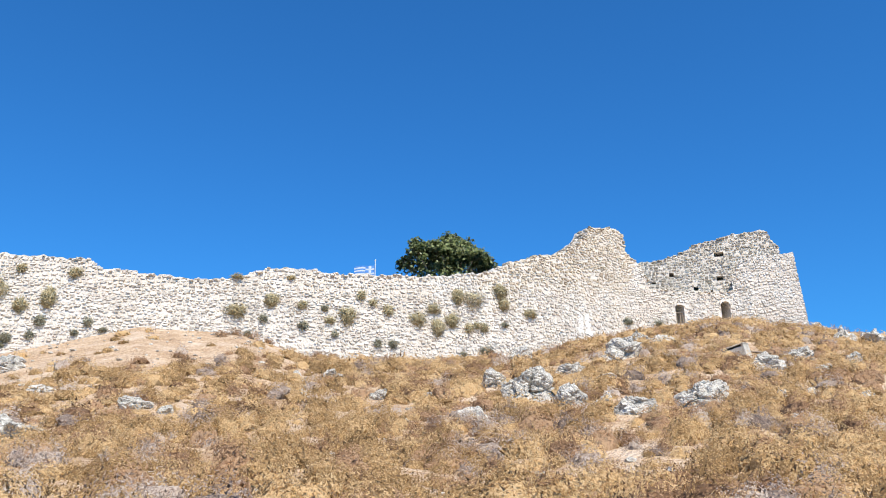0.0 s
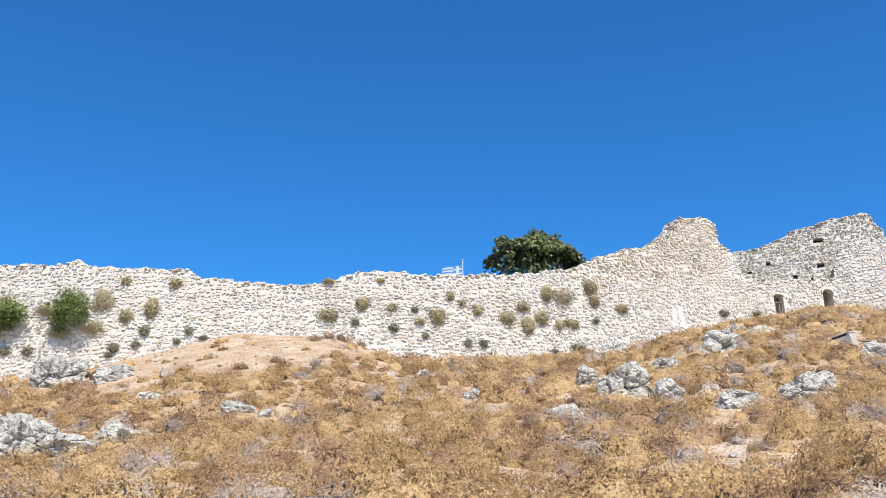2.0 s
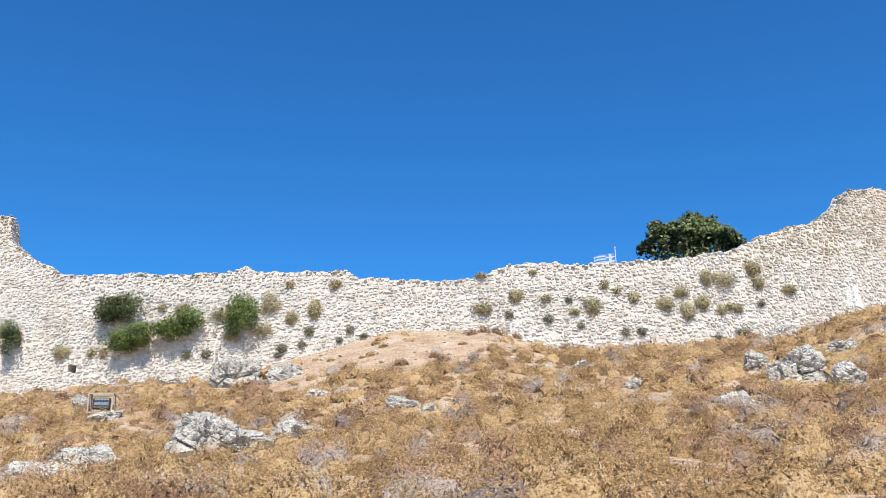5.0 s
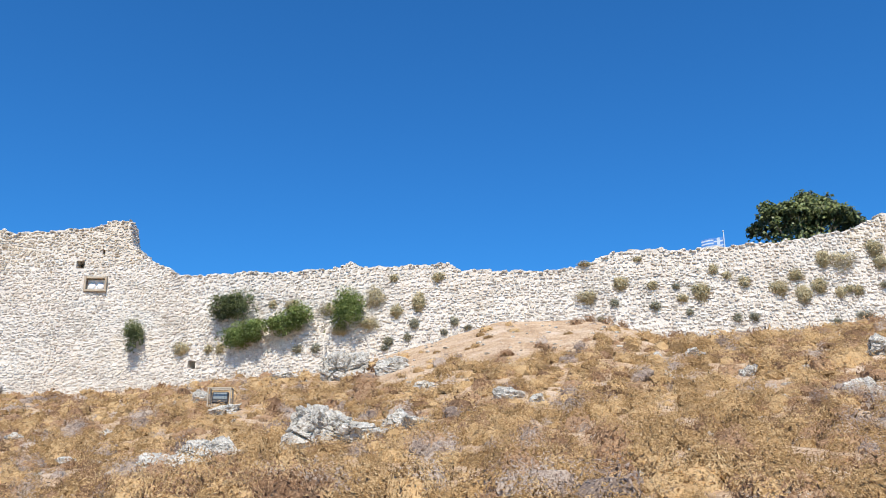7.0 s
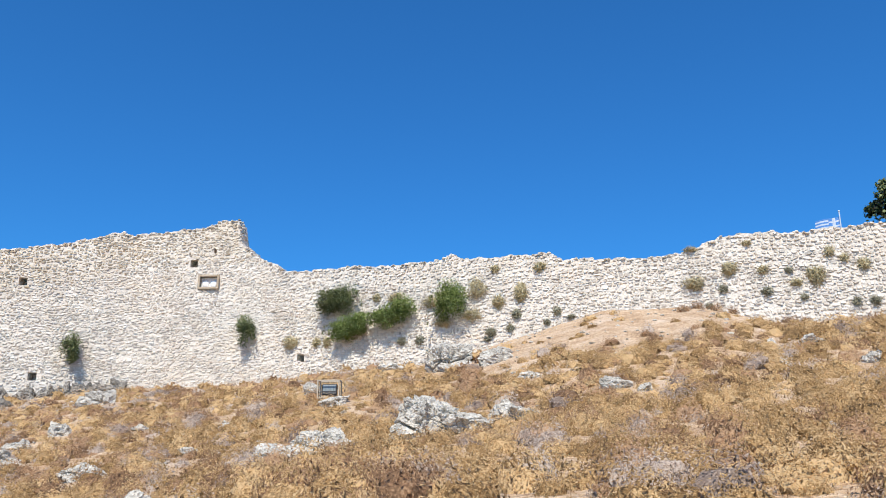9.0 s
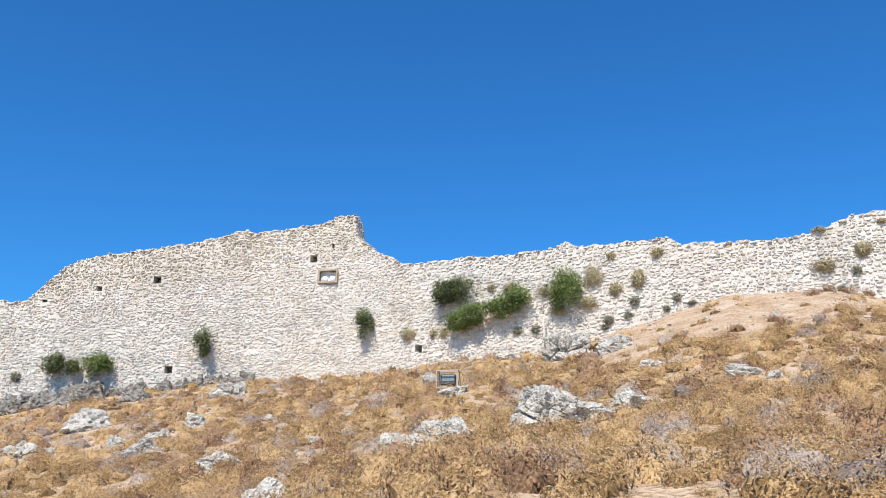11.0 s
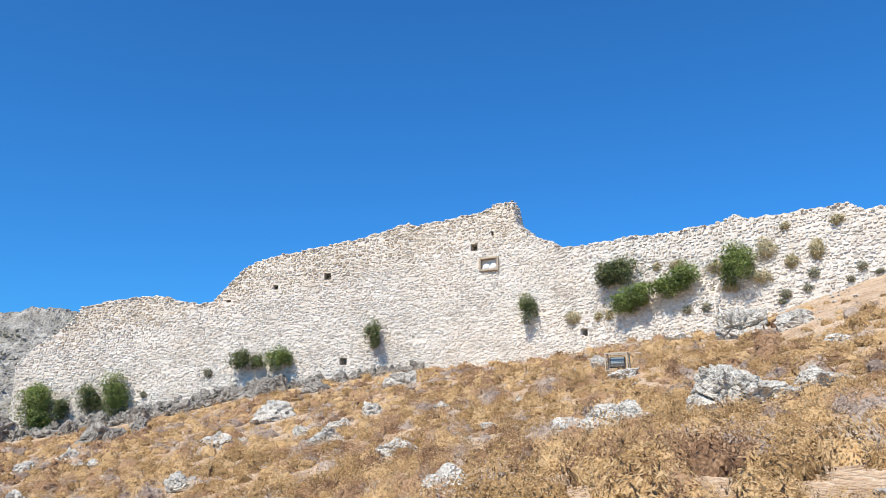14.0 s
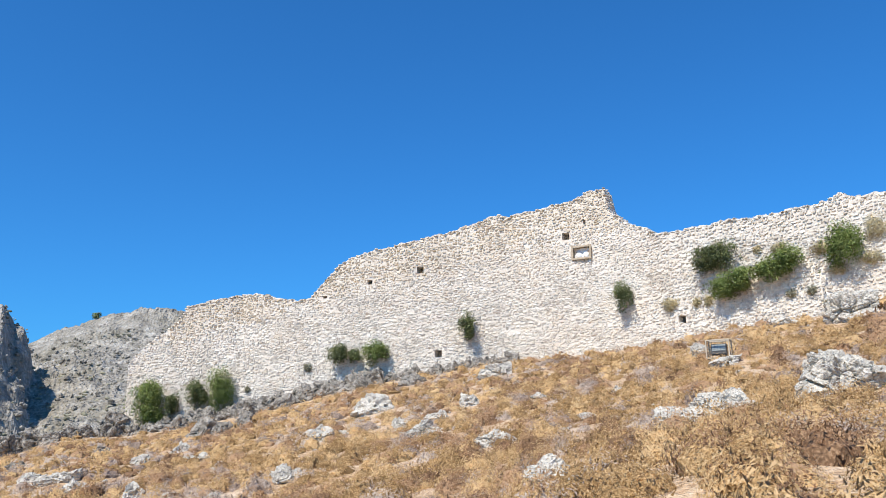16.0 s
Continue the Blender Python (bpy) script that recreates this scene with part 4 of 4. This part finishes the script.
# ---- carved plaque in the tall wall ----
M_MARBLE = material("white_marble", [(0.62, 0.60, 0.57), (0.76, 0.74, 0.71), (0.84, 0.82, 0.80)], 2, 20, 0.6, 0.3, 0.01)
M_FRAME = material("brown_carved_stone", [(0.24, 0.19, 0.13), (0.38, 0.31, 0.23), (0.50, 0.43, 0.33)], 2, 25, 0.9, 0.6, 0.02)
p, turn = on_wall(34.17, 14.5)
plaque = tagged(new("plaque"), "marble relief plaque with two shields in a brown stone frame", "plaque")
plaque.matrix_world = pose(*p, -2, 0, turn)
part("panel", box(bmesh.new(), 0, 0.26, 0.43, 1.16, 0.08, 0.74, 0.01), M_MARBLE, plaque, "white marble panel")
for name, x, z, sx, sz in (("frame_side", -0.65, 0.43, 0.14, 1.0), ("frame_side", 0.65, 0.43, 0.14, 1.0), ("frame_rail", 0, 0.86, 1.16, 0.14), ("frame_rail", 0, 0.0, 1.16, 0.14)):
    part(name, box(bmesh.new(), x, -0.05, z, sx, 0.16, sz, 0.02), M_FRAME, plaque, "brown carved stone moulding")
for x in (-0.27, 0.27):
    bm = bmesh.new()
    bmesh.ops.create_uvsphere(bm, u_segments=20, v_segments=10, radius=1, matrix=Matrix.Translation((x, 0.20, 0.36)) @ Matrix.Diagonal((0.23, 0.09, 0.25, 1)))
    part("shield", bm, M_MARBLE, plaque, "rounded marble shield relief")
    part("ledge", box(bmesh.new(), x, 0.19, 0.10, 0.40, 0.06, 0.05, 0.01), M_MARBLE, plaque)

# ---- floodlight in its cage ----
M_IRON = material("rusty_beige_iron", [(0.26, 0.21, 0.15), (0.42, 0.36, 0.28), (0.52, 0.46, 0.38)], 6, 40, 0.7, 0.2, 0.004)
M_DARKIRON = material("dark_lamp_housing", [(0.03, 0.03, 0.032), (0.055, 0.055, 0.058), (0.09, 0.09, 0.09)], 6, 40, 0.5, 0.1, 0.004)
M_LENS = bpy.data.materials.new("lamp_glass")
M_LENS.use_nodes = True
M_LENS.node_tree.nodes["Principled BSDF"].inputs["Base Color"].default_value = (0.25, 0.28, 0.28, 1)
M_LENS.node_tree.nodes["Principled BSDF"].inputs["Roughness"].default_value = 0.12
cx, cy = -23.3, 29.3
lamp = tagged(new("floodlight"), "dark floodlight inside a square beige iron cage on the slope", "floodlight")
lamp.matrix_world = pose(cx, cy, stand(cx, cy) - 0.04, 0, 0, math.degrees(math.atan2(-cx, cy)) - 12)
W, D, H, B = 0.92, 0.52, 0.80, 0.055
for x in (-W / 2, W / 2):
    for y in (-D / 2, D / 2):
        part("post", box(bmesh.new(), x, y, H / 2, B, B, H, 0.006), M_IRON, lamp)
for z in (0.03, H - 0.02):
    for y in (-D / 2, D / 2):
        part("rail", box(bmesh.new(), 0, y, z, W - B, B, B, 0.006), M_IRON, lamp)
    for x in (-W / 2, W / 2):
        part("rail", box(bmesh.new(), x, 0, z, B, D - B, B, 0.006), M_IRON, lamp)
for k in range(7):
    part("wire", box(bmesh.new(), -W / 2 + (k + 1) * W / 8, -D / 2, H / 2, 0.007, 0.007, H - 0.1), M_DARKIRON, lamp)
for k in range(5):
    part("wire", box(bmesh.new(), 0, -D / 2 + 0.009, (k + 1) * H / 6, W - 0.06, 0.007, 0.007), M_DARKIRON, lamp)
for x in (-W / 2, W / 2):
    for k in range(4):
        part("wire", box(bmesh.new(), x, 0, (k + 1) * H / 5, 0.007, D - 0.06, 0.007), M_DARKIRON, lamp)
body = box(bmesh.new(), 0, 0, 0, 0.66, 0.19, 0.48, 0.03)
bmesh.ops.rotate(body, verts=body.verts, cent=(0, 0, 0), matrix=Matrix.Rotation(radians(-14), 3, "X"))
bmesh.ops.translate(body, verts=body.verts, vec=(0, 0.03, 0.40))
housing = part("housing", body, M_DARKIRON, lamp, "black lamp housing")
glass = box(bmesh.new(), 0, -0.10, 0.06, 0.56, 0.012, 0.27, 0.004)
bmesh.ops.rotate(glass, verts=glass.verts, cent=(0, 0, 0), matrix=Matrix.Rotation(radians(-14), 3, "X"))
bmesh.ops.translate(glass, verts=glass.verts, vec=(0, 0.03, 0.40))
part("lens", glass, M_LENS, housing, "grey lamp glass")
part("foot", box(bmesh.new(), 0, 0.03, 0.09, 0.10, 0.10, 0.18, 0.01), M_DARKIRON, lamp)

# ---- flag behind the wall ----
M_WHITE = material("white_cloth", [(0.40, 0.45, 0.53), (0.47, 0.53, 0.61), (0.54, 0.59, 0.66)], 3, 30, 0.8, 0.1, 0.004)
M_BLUE = material("blue_cloth", [(0.05, 0.16, 0.42), (0.08, 0.22, 0.52), (0.12, 0.28, 0.60)], 3, 30, 0.8, 0.1, 0.004)
fx, fy, ftop = -4.37, 52.4, 17.15
flag = tagged(new("flag"), "blue and white striped flag on a white pole", "flag")
flag.matrix_world = pose(fx, fy, 0, 0, 0, 4)
bm = bmesh.new()
bmesh.ops.create_cone(bm, segments=10, radius1=0.05, radius2=0.035, depth=ftop - 11.0, matrix=Matrix.Translation((0, 0, (ftop + 11.0) / 2)))
part("pole", bm, M_WHITE, flag, "white pole")
bm = bmesh.new()
bmesh.ops.create_uvsphere(bm, u_segments=10, v_segments=6, radius=0.06, matrix=Matrix.Translation((0, 0, ftop + 0.03)))
part("finial", bm, M_WHITE, flag)


def cloth(x0, x1, z0, z1):
    """A waving strip of the flag; x is the way out from the pole, z the height on the hoist."""
    bm = bmesh.new()
    grid = {}
    for i in range(9):
        for j in range(3):
            x, z = x0 + (x1 - x0) * i / 8, z0 + (z1 - z0) * j / 2
            sag = -0.10 * x * x - 0.05 * math.sin(3 * x)
            grid[i, j] = [bm.verts.new((-x, 0.10 * math.sin(4.5 * x + 0.8 * z) + o, z + sag)) for o in (0.0, 0.008)]
    for i in range(8):
        for j in range(2):
            for k in (0, 1):
                f = [grid[i, j][k], grid[i + 1, j][k], grid[i + 1, j + 1][k], grid[i, j + 1][k]]
                bm.faces.new(f if k == 0 else f[::-1])
    return bm


strip = 0.85 / 9
for k in range(9):
    x0 = 0.62 if k >= 4 else 0.05
    part("stripe", cloth(x0, 1.35, ftop - 1.12 + k * strip, ftop - 1.12 + (k + 1) * strip), M_BLUE if k % 2 == 0 else M_WHITE, flag)
for x0, x1, z0, z1, m in ((0.05, 0.25, 4, 6, M_BLUE), (0.05, 0.25, 7, 9, M_BLUE), (0.42, 0.62, 4, 6, M_BLUE), (0.42, 0.62, 7, 9, M_BLUE), (0.05, 0.62, 6, 7, M_WHITE), (0.25, 0.42, 4, 6, M_WHITE), (0.25, 0.42, 7, 9, M_WHITE)):
    part("canton", cloth(x0, x1, ftop - 1.12 + z0 * strip, ftop - 1.12 + z1 * strip), m, flag)

# ---- tree behind the wall ----
tx, ty, tz = 0.25, 56.8, 11.5
tree = tagged(new("tree"), "broad dark green tree behind the castle wall", "tree")
tree.matrix_world = pose(tx, ty, 0)
r = np.random.default_rng(77)


def limb(bm, a, b, ra, rb):
    d = Vector(b) - Vector(a)
    bmesh.ops.create_cone(bm, segments=8, radius1=ra, radius2=rb, depth=d.length, matrix=Matrix.Translation((Vector(a) + Vector(b)) / 2) @ d.to_track_quat("Z", "Y").to_matrix().to_4x4())


bm = bmesh.new()
limb(bm, (0, 0, tz), (0.1, 0, 15.2), 0.34, 0.24)
part("trunk", bm, M_BARK, tree, "grey bark")
crown = []
for k in range(22):
    a = k * 2.4
    reach_ = math.sqrt((k + 0.5) / 22)
    tip = (3.15 * reach_ * math.cos(a), 2.3 * reach_ * math.sin(a), 18.15 + 1.55 * (1 - reach_ ** 2) + r.uniform(-0.35, 0.35))
    mid = (tip[0] * 0.45 + r.normal(0, 0.15), tip[1] * 0.45, 16.7)
    bm = bmesh.new()
    limb(bm, (0.1, 0, 15.1), mid, 0.12, 0.08)
    limb(bm, mid, tip, 0.08, 0.02)
    part("limb", bm, M_BARK, tree)
    crown.append(leaves(430, 0.95, 0.95, 0.78, 0.25, r, 7) + np.array(tip))
crown.append(leaves(2600, 4.1, 2.8, 1.9, 0.24, r, 40) + np.array((0.0, 0, 17.7)))
v = np.vstack(crown)
part("crown", leafy_mesh("crown", v.reshape(-1, 3), np.arange(len(v) * 4).reshape(-1, 4), [M_DARKLEAF], leaf_normals(v, (0, 0, 16.8), r), np.repeat(r.uniform(-0.5, 0.5, len(v)), 4)), None, tree, "dense crown of broad leaves")


# ---- single darker shrubs on the bank ----
def bush(x, y, size, mat, label):
    global SEED
    SEED += 1
    r = np.random.default_rng(5000 + SEED)
    thing = tagged(new("bush"), label, "bush", "bushes on the bank")
    thing.matrix_world = pose(x, y, stand(x, y) - 0.03)
    v = blades(420, size, size * 0.95, 0.20, 0.026, r, 0.3)
    part("foliage", leafy_mesh("foliage", v.reshape(-1, 3), np.arange(len(v) * 3).reshape(-1, 3), [mat], leaf_normals(v, (0, 0, -0.1), r), np.zeros(len(v) * 3)), None, thing)
    for k in range(4):
        bm = bmesh.new()
        tip = Vector((r.uniform(-0.6, 0.6) * size, r.uniform(-0.6, 0.6) * size, size * 0.7))
        limb(bm, (0, 0, -0.05), tip, 0.02, 0.006)
        part("stem", bm, M_BARK, thing)


bush(-11.3, 42.6, 0.50, M_BROWN, "brown thorny bush on the bare sandy bank")
bush(-10.9, 43.8, 0.57, M_BROWN, "brown thorny bush on the bare sandy bank")
bush(-10.2, 44.8, 0.58, M_BROWN, "brown thorny bush on the bare sandy bank")
bush(-9.5, 45.4, 0.47, M_BROWN, "brown thorny bush on the bare sandy bank")
bush(-10.4, 34.3, 0.45, M_BROWN, "brown thorny bush on the bare sandy bank")
bush(-6.9, 45.8, 0.47, M_BROWN, "brown thorny bush on the bare sandy bank")
bush(-6.1, 46.0, 0.41, M_BROWN, "brown thorny bush on the bare sandy bank")
bush(-11.0, 35.1, 0.32, M_BROWN, "brown thorny bush on the bare sandy bank")
bush(15.7, 47.1, 0.69, M_OCHRE, "tall straw-yellow bush below the ruined tower")
bush(14.5, 45.4, 0.48, M_OCHRE, "tall straw-yellow bush below the ruined tower")
bush(15.3, 39.2, 0.58, M_OCHRE, "tall straw-yellow bush below the ruined tower")
bush(9.9, 32.6, 0.34, M_OCHRE, "tall straw-yellow bush below the ruined tower")
bush(17.2, 38.5, 0.53, M_OCHRE, "tall straw-yellow bush below the ruined tower")
bush(2.7, 13.6, 0.10, M_OCHRE, "tall straw-yellow bush below the ruined tower")

# ---- broken concrete box and a plank below the tower ----
M_CONCRETE = material("weathered_concrete", [(0.30, 0.27, 0.23), (0.46, 0.43, 0.38), (0.60, 0.57, 0.52)], 4, 30, 0.9, 0.6, 0.02, patch=0.5, patch_colour=(0.24, 0.19, 0.13), patch_scale=2.5)
M_PLANK = material("grey_plank_timber", [(0.14, 0.11, 0.08), (0.24, 0.19, 0.145), (0.34, 0.28, 0.22)], 3, 40, 0.9, 0.4, 0.01)
cx, cy = 11.7, 33.4
block = tagged(new("concrete_box"), "weathered grey concrete box half sunk in the dry slope", "concrete box")
block.matrix_world = pose(cx, cy, stand(cx, cy) - 0.22, 7, -12, -38)
for name, x, y, z, sx, sy, sz in (("side", -0.38, 0, 0.25, 0.10, 0.70, 0.62), ("side", 0.38, 0, 0.25, 0.10, 0.70, 0.62), ("front", 0, -0.30, 0.22, 0.66, 0.10, 0.55), ("front", 0, 0.30, 0.22, 0.66, 0.10, 0.55), ("lid", 0, 0, 0.585, 0.90, 0.76, 0.05)):
    part(name, box(bmesh.new(), x, y, z, sx, sy, sz, 0.012), M_CONCRETE, block)
cx, cy = 12.6, 34.4
plank = tagged(new("plank", from_bm("plank", box(bmesh.new(), 0, 0, 0.05, 1.7, 0.18, 0.05, 0.006), M_PLANK)), "old grey timber plank lying on the dry slope", "plank")
plank.matrix_world = pose(cx, cy, stand(cx, cy) + 0.08, 0, 4, 8)

# ---- lone round bush on the mountain's ridge ----
row = int(np.argmin(np.abs(deg[:, 0] + 79.0)))
col = int(np.argmax((mz[row] - EYE) / mr[row]))
r = np.random.default_rng(61)
ridge_bush = tagged(new("bush"), "lone dark round bush on the bare mountain ridge", "bush")
ridge_bush.matrix_world = pose(mx[row, col], my[row, col], mz[row, col] - 0.9)
v = leaves(420, 2.0, 2.0, 2.0, 0.55, r, 9) + np.array((0, 0, 1.7))
part("foliage", leafy_mesh("foliage", v.reshape(-1, 3), np.arange(len(v) * 4).reshape(-1, 4), [M_DARKLEAF], leaf_normals(v, (0, 0, 1.5), r), np.zeros(len(v) * 4)), None, ridge_bush)
bm = bmesh.new()
limb(bm, (0, 0, -0.4), (0, 0, 1.6), 0.2, 0.1)
part("trunk", bm, M_BARK, ridge_bush)

# ---- lime-washed patch with a slit, and timber props in the window ----
p, turn = on_wall(87.7, 13.3)
M_WASH = material("old_whitewash", [(0.66, 0.64, 0.61), (0.76, 0.74, 0.71), (0.82, 0.80, 0.78)], 1.5, 20, 0.9, 0.5, 0.03)
wash = tagged(new("plaster_patch"), "patch of old whitewash with a narrow slit on the wall", "plaster")
wash.matrix_world = pose(*p, -2, 0, turn)
rr = random.Random(4)
for side in (-1, 1):
    bm = bmesh.new()
    edge = [(side * 0.10, -0.55)]
    for k in range(15):
        t = k / 14
        z = -0.75 + 1.4 * t
        edge.append((side * (0.14 + (0.62 - 0.35 * t) * rr.uniform(0.55, 1.15)), z + rr.uniform(-0.03, 0.03)))
    edge.append((side * 0.10, 0.55))
    front = [bm.verts.new((x, -0.005 + rr.uniform(-0.02, 0.02), z)) for x, z in edge]
    rear = [bm.verts.new((x * 1.06, 0.08, z * 1.04)) for x, z in edge]
    bm.faces.new(front if side > 0 else front[::-1])
    for k in range(len(edge)):
        n = (k + 1) % len(edge)
        f = [front[k], rear[k], rear[n], front[n]]
        bm.faces.new(f if side > 0 else f[::-1])
    part("plaster", bm, M_WASH, wash)
part("slit_back", box(bmesh.new(), 0, 0.06, 0, 0.22, 0.05, 1.1), M_GREY, wash, "grey stone at the back of the slit")


def arch(s, z, w, rise):
    """The curved head of an opening: a stone infill with a round cut, flush with the wall's face."""
    p, turn = on_wall(s, z)
    bm = bmesh.new()
    curve = [(-w / 2 + w * k / 10, rise * math.sqrt(max(0.0, 1 - (2 * k / 10 - 1) ** 2))) for k in range(11)]
    for k in range(10):
        (xa, za), (xb, zb_) = curve[k], curve[k + 1]
        v = [bm.verts.new((x, y, zz)) for y in (-0.04, 0.55) for x, zz in ((xa, za), (xb, zb_), (xb, rise + 0.10), (xa, rise + 0.10))]
        for f in ((0, 1, 2, 3), (7, 6, 5, 4), (0, 4, 5, 1)):
            bm.faces.new([v[i] for i in f])
    ob = part("arch", bm, M_STONE, gate_wall, "curved stone head of the opening")
    ob.matrix_world = pose(*p, -2, 0, turn)


arch(96.1, 15.15, 0.95, 0.34)
arch(99.4, 15.40, 0.78, 0.38)

M_WOOD = material("grey_weathered_timber", [(0.14, 0.11, 0.08), (0.24, 0.19, 0.145), (0.34, 0.28, 0.22)], 3, 40, 0.9, 0.4, 0.01)
p, turn = on_wall(96.1, 14.25)
prop = tagged(new("window_prop"), "weathered timber props in the ruined window opening", "timber prop")
prop.matrix_world = pose(*p, 0, 0, turn)
for x in (-0.22, 0.06, 0.26):
    part("post", box(bmesh.new(), x, 0.22, 0.32, 0.06, 0.06, 0.66, 0.008), M_WOOD, prop)
part("beam", box(bmesh.new(), 0.02, 0.22, 0.68, 0.66, 0.08, 0.07, 0.008), M_WOOD, prop)

# ---- single stones of the walls ----
for thing, vs, fq, which, mats in PENDING:
    for v, w in zip(vs, which):
        c = v.mean(0)
        ob = new("stone", fast_mesh("stone", v - c, fq, [mats[w]]))
        ob.location = c
        ob.parent = thing
